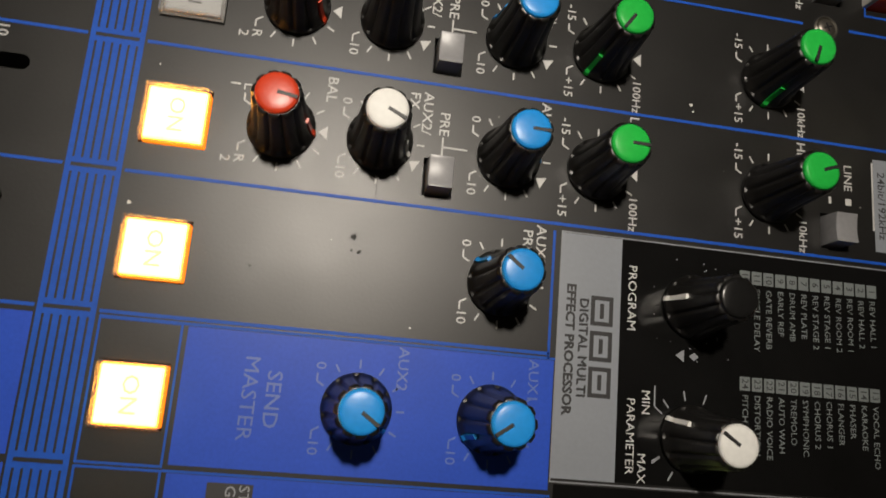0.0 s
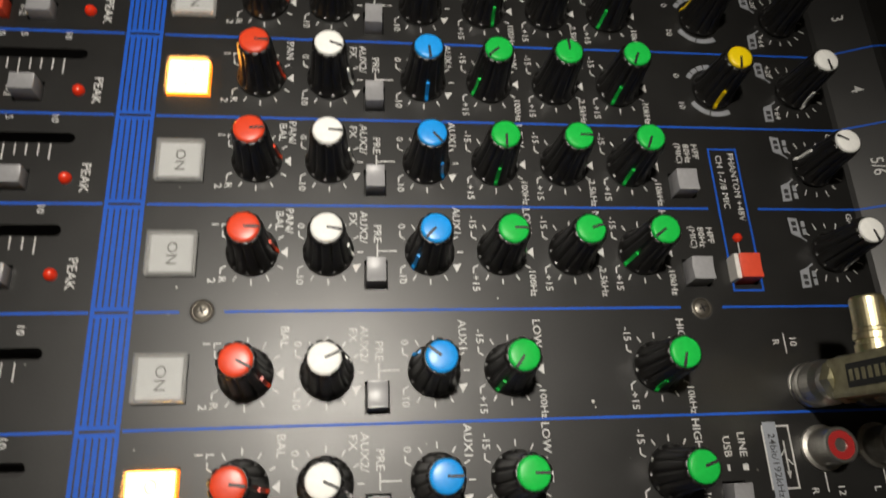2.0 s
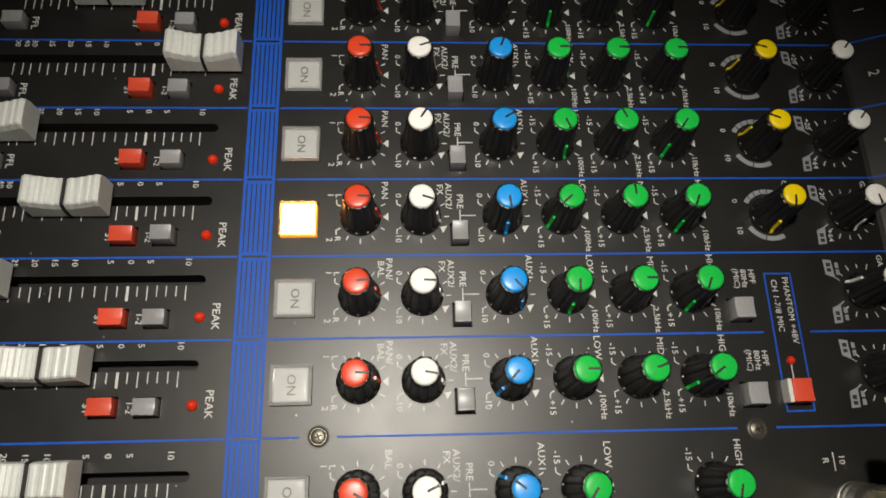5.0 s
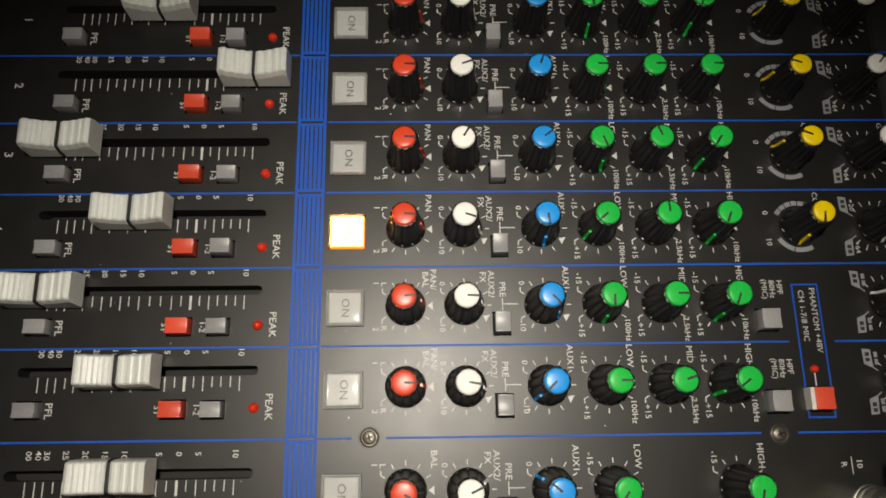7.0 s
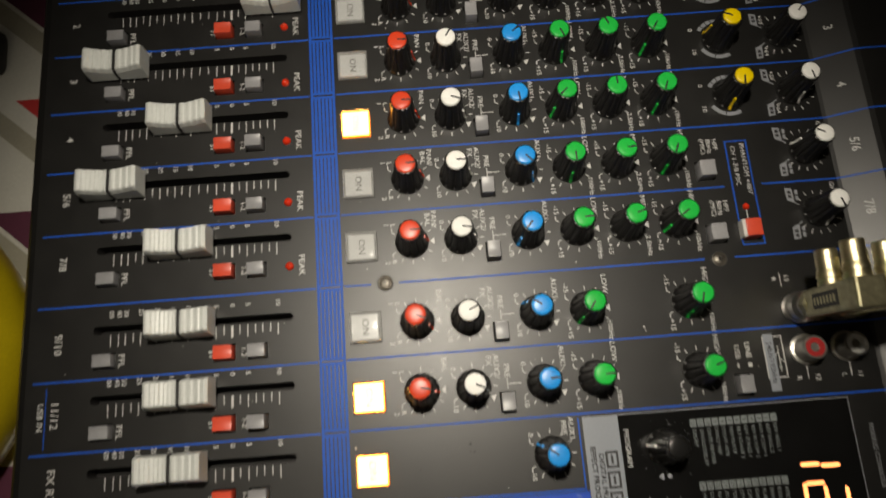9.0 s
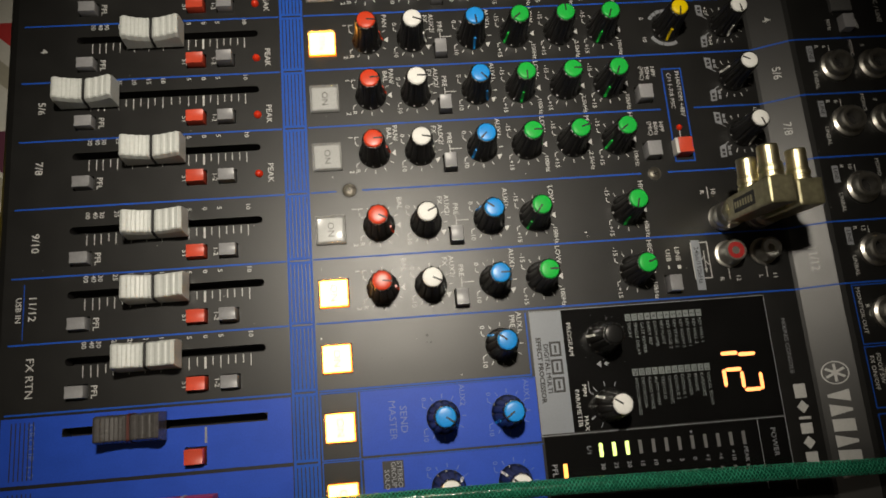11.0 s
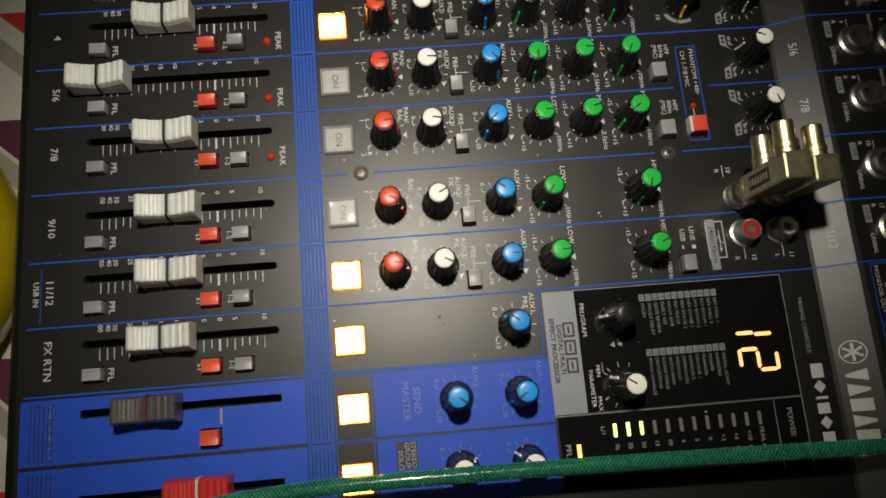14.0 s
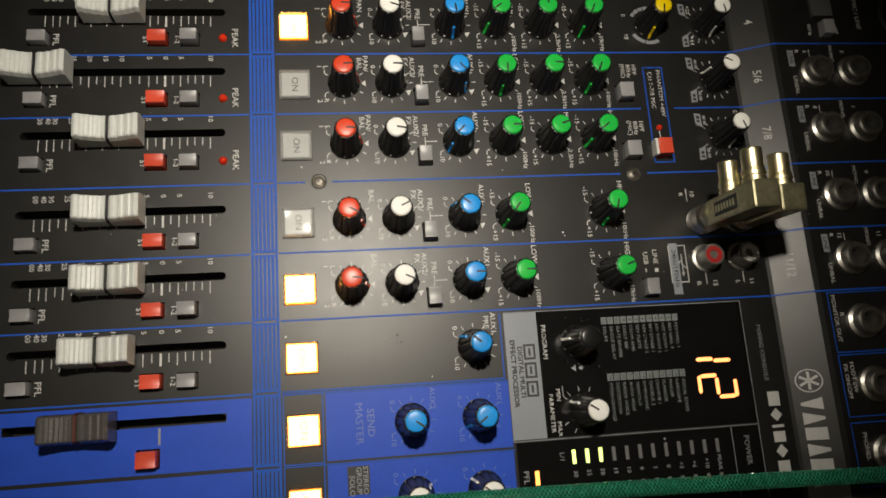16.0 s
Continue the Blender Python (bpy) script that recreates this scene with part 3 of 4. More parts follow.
LIT = {"4", "11/12", "FX RTN", "group", "master"}
RIM_OFF = mesh_of("rim", block(11.2, 10.8, -2.2, 0.5, 0.4, 0.02, 2), CLEAR_RIM)
CORE_OFF = mesh_of("lens", block(10.2, 9.8, 0.3, 1.2, 0.5, 0.03), CLEAR_CAP)
RIM_ON = mesh_of("rim", block(10.8, 10.4, -2.2, 0.5, 0.4, 0.02, 2), LIT_RIM)
CORE_ON = mesh_of("lens", block(10.0, 9.6, 0.3, 1.0, 0.3, 0.02), LIT_CORE)
ON_TEXT = Ink(1.26).text("ON", 0, 0, 2.4).mesh("lettering", material("grey_letter", (0.012, 0.012, 0.012), 0.4, grain=0.1))
ON_TEXT_LIT = Ink(1.08).text("ON", 0, 0, 2.7).mesh("lettering", material("amber_letter", (0.5, 0.3, 0.1), 0.5, emit=14.0, glow=(1.0, 0.45, 0.055)))
CLEAR_BLOCK = clear_plastic("clear_moulded_cap", 0.10)
BLOCK = mesh_of("clear_shell", block(10.2, 9.8, 1.4, 3.0, 0.6, 0.06, 3), CLEAR_BLOCK, True)
BLOCK.set_sharp_from_angle(angle=radians(40))
SHELL = mesh_of("clear_shell", block(10.2, 9.8, 1.2, 2.8, 0.5, 0.05, 3), CLEAR_SHELL, True)


def square_frame(w, h, wall, z0, z1):
    """Four joined walls of a clear square bezel, with a sloped inner lip."""
    bm = bmesh.new()
    rings = []
    for dx, z in ((0.0, z0), (0.0, z1 - 0.4), (0.3, z1), (wall, z1), (wall + 0.35, z1 - 0.7), (wall + 0.35, z0)):
        a, b = w / 2 - dx, h / 2 - dx
        rings.append([bm.verts.new(Vector((sx * a, sy * b, z)) * MM) for sx, sy in ((-1, -1), (1, -1), (1, 1), (-1, 1))])
    for p, q in zip(rings, rings[1:] + rings[:1]):
        for i in range(4):
            j = (i + 1) % 4
            bm.faces.new((p[i], p[j], q[j], q[i]))
    bmesh.ops.recalc_face_normals(bm, faces=bm.faces[:])
    return bm


BEZEL = mesh_of("clear_bezel", square_frame(11.3, 10.9, 0.3, 0.5, 2.7), CLEAR_BEZEL)
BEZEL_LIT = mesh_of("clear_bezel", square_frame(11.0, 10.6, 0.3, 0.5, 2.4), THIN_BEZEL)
for s, c in C.items():
    lit = s in LIT
    b = put("on_switch", RIM_ON if lit else RIM_OFF, console, (16.8, c - 0.7, 0), label="glowing amber illuminated switch" if lit else "unlit translucent grey switch")
    put("lens", CORE_ON if lit else CORE_OFF, b, direct=True, label="glowing amber lens" if lit else "clear grey lens")
    put("lettering", ON_TEXT_LIT if lit else ON_TEXT, b, direct=True)
    put("clear_shell", SHELL if lit else BLOCK, b, direct=True, label="clear glossy switch cap")
    put("clear_bezel", BEZEL_LIT if lit else BEZEL, b, direct=True, label="clear raised bezel of the switch")


# ---------------------------------------------------------------- faders
def fader_mesh(mat):
    """A long saddle-shaped fader cap: high ends, scooped and ribbed between, flared skirt."""
    n, half, w = 49, 10.9, 4.8
    rows = []
    for i in range(n):
        u = -1 + 2 * i / (n - 1)
        x = u * half
        z = 8.6 + 3.4 * abs(u) ** 1.8
        if abs(u) > 0.9:
            z -= (abs(u) - 0.9) * 14
        if 0.08 < abs(u) < 0.86:
            z += 0.22 * (1 if (i // 3) % 2 else -1) * 0.7
        if abs(u) < 0.05:
            z -= 0.5
        rows.append((x, z))
    bm = bmesh.new()
    rings = []
    for x, z in rows:
        ring = [(-w * 1.04, 1.6), (-w * 0.98, z - 2.4), (-w * 0.86, z - 0.35), (-w * 0.76, z), (w * 0.76, z), (w * 0.86, z - 0.35), (w * 0.98, z - 2.4), (w * 1.04, 1.6)]
        rings.append([bm.verts.new(Vector((x, y, zz)) * MM) for y, zz in ring])
    for a, b in zip(rings, rings[1:]):
        for i in range(len(a)):
            j = (i + 1) % len(a)
            bm.faces.new((a[i], a[j], b[j], b[i]))
    bm.faces.new(rings[0][::-1])
    bm.faces.new(rings[-1])
    bmesh.ops.recalc_face_normals(bm, faces=bm.faces[:])
    return mesh_of("fader_cap", bm, mat)


def fader_line():
    bm = bmesh.new()
    ring = [(-5.26, 1.7), (-5.0, 6.2), (-4.4, 8.22), (-3.85, 8.6), (3.85, 8.6), (4.4, 8.22), (5.0, 6.2), (5.26, 1.7)]
    a = [bm.verts.new(Vector((-0.45, y, z)) * MM) for y, z in ring]
    b = [bm.verts.new(Vector((0.45, y, z)) * MM) for y, z in ring]
    for i in range(8):
        j = (i + 1) % 8
        bm.faces.new((a[i], a[j], b[j], b[i]))
    bm.faces.new(a[::-1])
    bm.faces.new(b)
    bmesh.ops.recalc_face_normals(bm, faces=bm.faces[:])
    return bm


FADER = {"white": fader_mesh(FADER_WHITE), "dark grey": fader_mesh(FADER_DARK), "red": fader_mesh(FADER_RED)}
LINE_DARK = mesh_of("centre_line", fader_line(), NOTCH)
LINE_RED = mesh_of("centre_line", fader_line(), material("dull_red_line", (0.085, 0.022, 0.018), 0.4, grain=0.1))
LINE_WHITE = mesh_of("centre_line", fader_line(), WHITE_INK)
STEM = mesh_of("stem", block(5.0, 1.6, -6.5, 2.0, 0.2), CHASSIS)
for s, x in FADERS.items():
    color = {"group": "dark grey", "master": "red"}.get(s, "white")
    f = put("fader", FADER[color], console, (x - 1.1, SLOT_Y.get(s, C[s] + SLOT_DY) - 0.3, 0), label=f"{color} scooped ribbed plastic fader cap")
    put("centre_line", {"white": LINE_DARK, "dark grey": LINE_RED, "red": LINE_WHITE}[color], f, direct=True)
    put("stem", STEM, f, direct=True)

MARKS = ((-14.2, "10", 1), (-16.9, "", 0), (-19.7, "", 0), (-22.3, "", 0), (-25.0, "5", 1), (-27.8, "", 0), (-30.5, "0", 2), (-33.4, "", 0), (-36.3, "5", 1), (-39.6, "", 0), (-42.9, "", 0), (-46.2, "10", 1), (-49.2, "", 0),
         (-51.8, "15", 1), (-54.6, "", 0), (-57.4, "20", 1), (-60.2, "", 0), (-63.0, "25", 1), (-65.6, "", 0), (-68.4, "30", 1), (-70.8, "40", 1), (-73.6, "00", 1))
for s in CHANNELS + ("FX RTN",):
    c = C[s]
    k = Ink()
    for x, word, big in MARKS:
        k.line((x, c + 3.7), (x, c + (-0.6 if big else 0.6)), 0.75 if big == 2 else 0.3)
        if word:
            k.text(word, x, c + 11.0 if len(word) > 1 or x > -40 else c + 11.3, 1.7)
    put("fader_scale", k.mesh("fader_scale", WHITE_INK), console)
    rows = [("ST", -38.0, c - 6.0, 1.8), ("1-2", -26.5, c - 5.8, 1.7), ("PFL", -69.6, c - 5.8, 2.1)]
    if s in MONO + STEREO_MIC:
        rows.append(("PEAK", -5.3, c - 5.3, 2.15))
        led = put("peak_led", mesh_of("peak_led", lathe([(1.55, -0.5), (1.55, 0.5), (1.3, 1.2), (0.8, 1.7), (0.2, 1.9)], 20), LED_RED, True), console, (-9.6, c - 5.6, 0), label="small red domed indicator lens")
    rows.append((s, -92.2, c + (1.4 if s != "FX RTN" else 0.5), 2.7))
    if s == "11/12":
        rows.append(("USB IN", -97.1, c + 1.0, 2.0))
    legend(rows)
k = Ink()
k.line((-95.2, -55.5), (-95.2, -76.0), 0.3)
put("blue_line", k.mesh("blue_line", BLUE_INK), console)
k = Ink(0.12)
k.rect(-30.9, C["group"] + 3.4, -30.1, C["group"] - 2.0)
put("fader_scale", k.mesh("fader_scale", GREY_INK), console)


# ---------------------------------------------------------------- screws
def screw(x, y):
    """A domed cross-head screw in a dished washer."""
    head = lathe([(2.7, -0.4), (2.7, 0.35), (2.45, 0.5), (2.2, 0.25), (2.1, 0.25), (1.95, 0.5), (1.5, 0.72), (0.9, 0.85), (0.3, 0.88)], 36)
    s = put("screw", mesh_of("screw", head, STEEL, False), console, (x, y, 0), label="worn steel panel screw")
    # no slot is cut: near-black bars paint the shade of the cross
    for turn in (20, 110):
        r = put("recess", mesh_of("recess", block(2.0, 0.5, 0.5, 0.9, 0.08), HOLE), s, direct=True)
        r.rotation_euler = (0, 0, radians(turn))
    put("washer", mesh_of("washer", lathe([(3.1, 0.0), (3.1, 0.12), (2.6, 0.12)], 28), CHASSIS), s, direct=True)


screw(24.6, -26.8)
screw(145.9, -27.3)

# scuffs, scratches and crumbs on the panel
random.seed(7)


def scuff(x, y, size, mat, label, z=0.03):
    k = Ink(z)
    n = 9
    k.poly([polar(x, y, size * random.uniform(0.55, 1.15), 360 * i / n) for i in range(n)])
    put("scuff_mark", k.mesh("scuff_mark", mat), console, label=label)


for x, y, size in ((50.4, -84.9, 0.75), (51.6, -87.6, 0.5), (50.2, -87.4, 0.3), (33.0, -92.1, 0.3)):
    scuff(x, y, size, SCUFF, "small dark scuff on the panel")
for x, y, size in ((11.4, -83.4, 0.42), (115.1, -49.6, 0.4), (115.6, -51.0, 0.25), (71.9, -19.3, 0.3), (37.6, -6.9, 0.25), (94.1, -24.3, 0.25), (30.3, 76.3, 0.22), (100.4, -3.9, 0.25), (18.4, 9.0 - 30, 0.28), (62.0, -100.2, 0.2), (12.6, -57.4, 0.22)):
    scuff(x, y, size, WHITE_SIDE, "pale crumb on the panel")
k = Ink(0.03)
k.line((53.4, -73.6), (53.6, -78.4), 0.12)
put("scuff_mark", k.mesh("scuff_mark", SCUFF), console, label="thin scratch on the panel")
for i in range(26):
    a = random.uniform(0, 360)
    x, y = polar(116.0, -91.0, random.uniform(7.2, 12.5), a)
    scuff(x, y, random.uniform(0.07, 0.2), GREY_INK, "", 0.125)
# ---------------------------------------------------------------- phantom power box
k = Ink(0.08)
k.box(155.3, -22.9, 163.7, 18.0, 0.5)
put("blue_line", k.mesh("blue_line", BLUE_INK), console)
legend([("PHANTOM +48V", 161.6, 6.6, 1.75), ("CH 1-7/8 MIC", 158.0, 8.0, 1.75)])
k = Ink()
k.line((159.0, -9.0), (159.0, -13.6), 0.35)
put("dial_marking", k.mesh("dial_marking", WHITE_INK), console)
put("indicator", mesh_of("indicator", lathe([(1.2, -0.5), (1.2, 0.6), (1.0, 1.2), (0.5, 1.6), (0.2, 1.7)], 20), LED_RED, True), console, (158.9, -8.4, 0), label="small red indicator lens")
for s in STEREO_MIC:
    legend([("HPF", 151.6, C[s] + 4.8, 1.7), ("80Hz", 149.2, C[s] + 4.2, 1.7), ("(MIC)", 146.8, C[s] + 4.2, 1.7)])
legend([("LINE", 150.0, C["11/12"] + 5.6, 1.8), ("USB", 146.2, C["11/12"] + 5.2, 1.8)])
k = Ink()
k.box(155.6, -71.0, 162.6, -56.4, 0.4)
k.line((160.6, -60.0), (160.6, -67.8), 0.35).line((160.6, -62.0), (158.9, -64.0), 0.35).line((160.6, -64.0), (162.0, -65.6), 0.3)
k.poly([(161.2, -67.0), (160.6, -68.8), (160.0, -67.0)])
k.rect(149.4, -66.4, 150.8, -65.0).rect(145.6, -66.4, 146.2, -65.0)
put("dial_marking", k.mesh("dial_marking", WHITE_INK), console)
k = Ink(0.09)
k.rect(156.0, -75.4, 159.4, -55.6)
put("sticker", k.mesh("sticker", GREY_PLATE), console, label="pale grey printed tab")
legend([("24bit/192kHz", 157.7, -65.5, 1.7)], DARK_INK, 0.12)

# ---------------------------------------------------------------- effect processor window
k = Ink(0.10)
k.rect(89.4, -124.2, 101.4, -79.3)
put("effect_plate", k.mesh("effect_plate", GREY_PLATE), console, label="pale grey plate with dark lettering")
k = Ink(0.10)
k.rect(101.4, -124.2, 181.0, -79.3)
put("effect_window", k.mesh("effect_window", GLASS_BLACK), console, label="dusty glossy black display window")
k = Ink(0.14)
# outlined emblem drawn as plain bars
for y0, y1 in ((-96.4, -90.8), (-103.0, -97.4), (-109.6, -104.0)):
    k.box(95.6, y0, 100.0, y1, 0.8)
    k.rect(97.4, y0 + 1.4, 98.2, y1 - 1.4)
put("emblem", k.mesh("emblem", DARK_INK), console)
for step in (-0.09, 0.0, 0.09):
    legend([("DIGITAL MULTI", 94.2 + step, -100.6 + step, 1.7)], DARK_INK, 0.14 + 0.02 * abs(step))
legend([("EFFECT PROCESSOR", 91.6, -101.0, 1.7)], DARK_INK, 0.14, 0.04)
legend([("PROGRAM", 103.6, -90.4, 1.7), ("PARAMETER", 104.0, -115.8, 1.6), ("MIN", 106.9, -109.6, 1.6), ("MAX", 106.3, -121.4, 1.6)], None, 0.14)
EFFECTS = ("REV HALL 1", "REV HALL 2", "REV ROOM 1", "REV ROOM 2", "REV STAGE 1", "REV STAGE 2", "REV PLATE", "DRUM AMB", "EARLY REF", "GATE REVERB", "SINGLE DELAY", "DELAY",
           "VOCAL ECHO", "KARAOKE", "PHASER", "FLANGER", "CHORUS 1", "CHORUS 2", "SYMPHONIC", "TREMOLO", "AUTO WAH", "RADIO VOICE", "DISTORTION", "PITCH CHANGE")
for i, name in enumerate(EFFECTS):
    x = 154.6 - 2.52 * (i % 12)
    top = -82.6 if i < 12 else -103.2
    k = Ink(0.14)
    k.rect(x - 1.08, top - 2.6, x + 1.08, top)
    put("number_cell", k.mesh("number_cell", DIM_INK), console)
    k = Ink(0.14)
    tw = max(u for u, v in glyphs(name)[0]) - min(u for u, v in glyphs(name)[0])
    cap = 1.2
    k.text(name, x, top - 3.4 - tw * cap / 1.4 * 1.1, cap)
    put("legend", k.mesh("legend", DIM_INK), console)
    legend([(str(i + 1), x, top - 1.3, 1.3)], DARK_INK, 0.17)
knob(116.0, -91.0, "black", -170, "program selector")
knob(116.0, -115.6, "white", -145, "parameter")
k = Ink(0.14)
for a in (-130, -100, -70, 150, 120):
    k.line(polar(116.0, -115.6, 7.0, a), polar(116.0, -115.6, 8.8, a), 0.3)
k.line((108.7, -106.4), (108.7, -110.2), 0.3).line((108.7, -110.2), (110.2, -111.4), 0.3).line((108.4, -120.4), (110.0, -119.2), 0.3)
k.poly([(112.6, -100.4), (114.4, -99.2), (114.4, -101.6)]).poly([(115.4, -100.4), (116.4, -99.6), (117.4, -100.4), (116.4, -101.2)])
put("dial_marking", k.mesh("dial_marking", GREY_INK), console)


def segment(x, y, length, along):
    """One lit display bar, tapered at its ends."""
    k = Ink(0.16)
    h, w = length / 2 + 0.3, 0.68
    p = [(-h, 0), (-h + w, w), (h - w, w), (h, 0), (h - w, -w), (-h + w, -w)]
    k.poly([(x + a, y + b) if along == "x" else (x + b, y + a) for a, b in p])
    put("display_segment", k.mesh("display_segment", DIGIT_ON), console, label="glowing amber display segment")


for x, y, n, along in ((163.9, -100.2, 6.3, "x"), (170.7, -100.9, 6.3, "x"),
                       (160.8, -109.3, 6.0, "y"), (164.5, -106.3, 6.0, "x"), (167.6, -110.3, 5.8, "y"), (171.0, -114.1, 6.0, "x"), (174.7, -111.2, 6.0, "y")):
    segment(x, y, n, along)

# level meter
k = Ink(0.10)
k.rect(90.0, -151.0, 181.0, -125.2)
put("meter_window", k.mesh("meter_window", GLASS_BLACK), console, label="glossy black level meter window")
k = Ink(0.14)
k.box(89.2, -124.9, 181.3, -79.0, 0.25).rect(170.2, -150, 170.45, -125.2).rect(181.0, -151, 181.3, -125.2)
put("grey_rule", k.mesh("grey_rule", GREY_INK), console)
for row_y in (-131.2, -143.0):
    for i in range(12):
        k = Ink(0.15)
        x = 110.4 + 4.89 * i
        k.rect(x - 0.65, row_y - 2.4, x + 0.65, row_y + 2.4)
        on = i < 3
        put("meter_segment", k.mesh("meter_segment", METER_ON if on else METER_OFF), console, label="glowing yellow-green meter segment" if on else "")
for i, word in enumerate(("30", "25", "20", "15", "10", "6", "3", "0", "+3", "+6", "+10", "PEAK")):
    legend([(word, 110.4 + 4.89 * i, -137.0, 1.5)], GREY_INK, 0.14)
legend([("POWER", 175.6, -133.6, 1.9), ("L/1", 106.0, -131.0, 1.6), ("PFL", 92.6, -137.0, 2.0)], GREY_INK, 0.14)
k = Ink(0.14)
k.poly([(144.0, -127.2), (145.2, -127.2), (144.6, -128.2)])
put("grey_rule", k.mesh("grey_rule", GREY_INK), console)
k = Ink(0.15)
k.rect(95.8, -139.8, 97.3, -135.0)
put("indicator", k.mesh("indicator", PFL_ON), console, label="glowing orange indicator bar")
k = Ink(0.15)
k.rect(174.9, -143.2, 176.2, -141.8)
put("indicator", k.mesh("indicator", POWER_ON), console, label="glowing white power indicator")
legend([("MIXING CONSOLE", 187.2, -99.0, 1.6)], GREY_INK, 0.08)
k = Ink(0.08)
def plain_shape(k, shape, x0, x1, y0, y1):
    """A plain figure of a letter's size: bar, wedge, block or diamond."""
    m, h = (y0 + y1) / 2, (x0 + x1) / 2
    if shape == "bar":
        k.rect(x0, m - 0.5, x1, m + 0.5)
    elif shape == "wedge_up":
        k.poly([(x0, y0), (x1, m - 0.5), (x1, m + 0.5), (x0, y1)])
    elif shape == "wedge_down":
        k.poly([(x0, m - 0.5), (x1, y0), (x1, y1), (x0, m + 0.5)])
    elif shape == "diamond":
        k.poly([(x0, m), (h, y0), (x1, m), (h, y1)])
    else:
        k.rect(x0, y0, x1, y1)


for shape, y0, y1 in (("block", -118.8, -113.6), ("diamond", -124.4, -119.6), ("bar", -127.0, -125.2), ("block", -131.8, -128.0), ("diamond", -137.4, -132.6), ("block", -142.6, -138.4)):
    plain_shape(k, shape, 186.5, 191.1, y0, y1)
put("emblem", k.mesh("emblem", WHITE_INK), console)


# ---------------------------------------------------------------- sloping step: strip names and emblem
def on_slope(k):
    """Lay flat print made for x 196..207 on the sloping step."""
    me = bpy.data.meshes.new("legend")
    rise = 6.2 / 12.4
    me.from_pydata([Vector((x, y, 0.4 + (x - 196.0) * rise + 0.08)) * MM for x, y in k.v], [], k.f)
    return me


for s in CHANNELS:
    k = Ink()
    k.text(s, 202.2, C[s] - 0.5, 2.8)
    me = on_slope(k)
    me.materials.append(WHITE_INK)
    put("legend", me, console)
k = Ink()
for i in range(24):
    a, b = i * 15, i * 15 + 15
    k.poly([polar(201.8, -110.6, 3.9, a), polar(201.8, -110.6, 3.9, b), polar(201.8, -110.6, 4.3, b), polar(201.8, -110.6, 4.3, a)])
for a in (0, 60, 120):
    k.line(polar(201.8, -110.6, 3.3, a + 30), polar(201.8, -110.6, 3.3, a + 210), 0.9)
for shape, y0 in (("wedge_down", -121.2), ("wedge_up", -126.4), ("block", -131.9), ("wedge_up", -137.6), ("block", -143.0), ("wedge_up", -148.6)):
    plain_shape(k, shape, 198.2, 204.9, y0, y0 + 4.4)
me = on_slope(k)
me.materials.append(WHITE_INK)
put("emblem", me, console)

# ---------------------------------------------------------------- jacks
NUT = mesh_of("jack_socket", lathe([(6.6, 0), (6.6, 1.2), (5.4, 1.8), (5.2, 4.8), (4.6, 5.4), (3.4, 5.4), (3.2, 4.6), (3.1, 0.5)], 36), CHROME, False)
BORE = mesh_of("bore", lathe([(3.15, 0.4), (3.15, 0.9)], 24), HOLE)
for s, y in (("5/6", 11.8), ("7/8", -12.5), ("9/10", -40.3), ("11/12", -65.6), ("m1", -90.0), ("m2", -113.4), ("m3", -138.0)):
    for x in (225.4, 241.8):
        j = put("jack_socket", NUT, console, (x, y, 7.0), label="round chrome jack socket")
        put("bore", BORE, j, direct=True)
for s, y, pair in (("5/6", 11.8, ("6", "5")), ("7/8", -12.5, ("8", "7")), ("9/10", -40.3, ("10", "9")), ("11/12", -65.6, ("12", "11"))):
    legend([("R", 219.0, y + 9.2, 1.6), (pair[0], 222.4, y + 9.0, 1.6), ("MONO", 234.0, y + 8.0, 1.5), (pair[1], 239.0, y + 9.0, 1.6), ("UNBAL", 216.4, y - 5.6, 1.6)], None, 7.07)
    k = Ink(7.07)
    k.line((224.4, y + 9.8), (224.4, y + 6.8), 0.3)
    put("dial_marking", k.mesh("dial_marking", WHITE_INK), console)
    k = Ink(7.07)
    k.rect(214.8, y + 2.6, 217.4, y + 9.6)
    put("input_plate", k.mesh("input_plate", GREY_INK), console, label="grey printed input tab")
    legend([("LINE", 216.1, y + 6.1, 1.6)], DARK_INK, 7.1)
for y, w1, w2 in ((-90.0, "R", "MONITOR OUT"), (-113.4, "FOOT SW", "FX ON/OFF"), (-138.0, "PHONES", "")):
    k = Ink(7.08)
    k.box(212.6, y - 11.4, 256.0, y + 11.4, 0.4)
    put("blue_line", k.mesh("blue_line", BLUE_INK), console)
    legend([(w1, 217.4, y + 3.0, 1.6)] + ([(w2, 214.8, y + 1.5, 1.6)] if w2 else []), None, 7.08)
for s in MONO:
    y = C[s]
    b = put("push_button", mesh_of("push_button", block(5.0, 6.6, 0, 4.2, 0.4, 0.05), GREY_BUTTON), console, (233.0, y - 6.4, 7.0), label="small grey square push button, high-pass filter")
    p = put("pad_switch", mesh_of("pad_switch", block(9.0, 9.5, 0, 2.2, 0.4), CLEAR_RIM), console, (232.4, y + 4.0, 7.0), label="clear grey switch on the jack panel")
    legend([("80Hz", 226.6, y - 6.0, 1.5), ("HPF", 238.4, y - 6.0, 1.5), ("MIC / LINE", 249.0, y + 1.0, 1.9)], None, 7.07)
    x = put("combo_socket", mesh_of("combo_socket", lathe([(12.0, 0), (12.0, 1.4), (10.6, 2.0), (10.0, 1.0), (9.8, -1.0)], 40), CHASSIS), console, (270.0, y, 7.0), label="black round microphone socket")

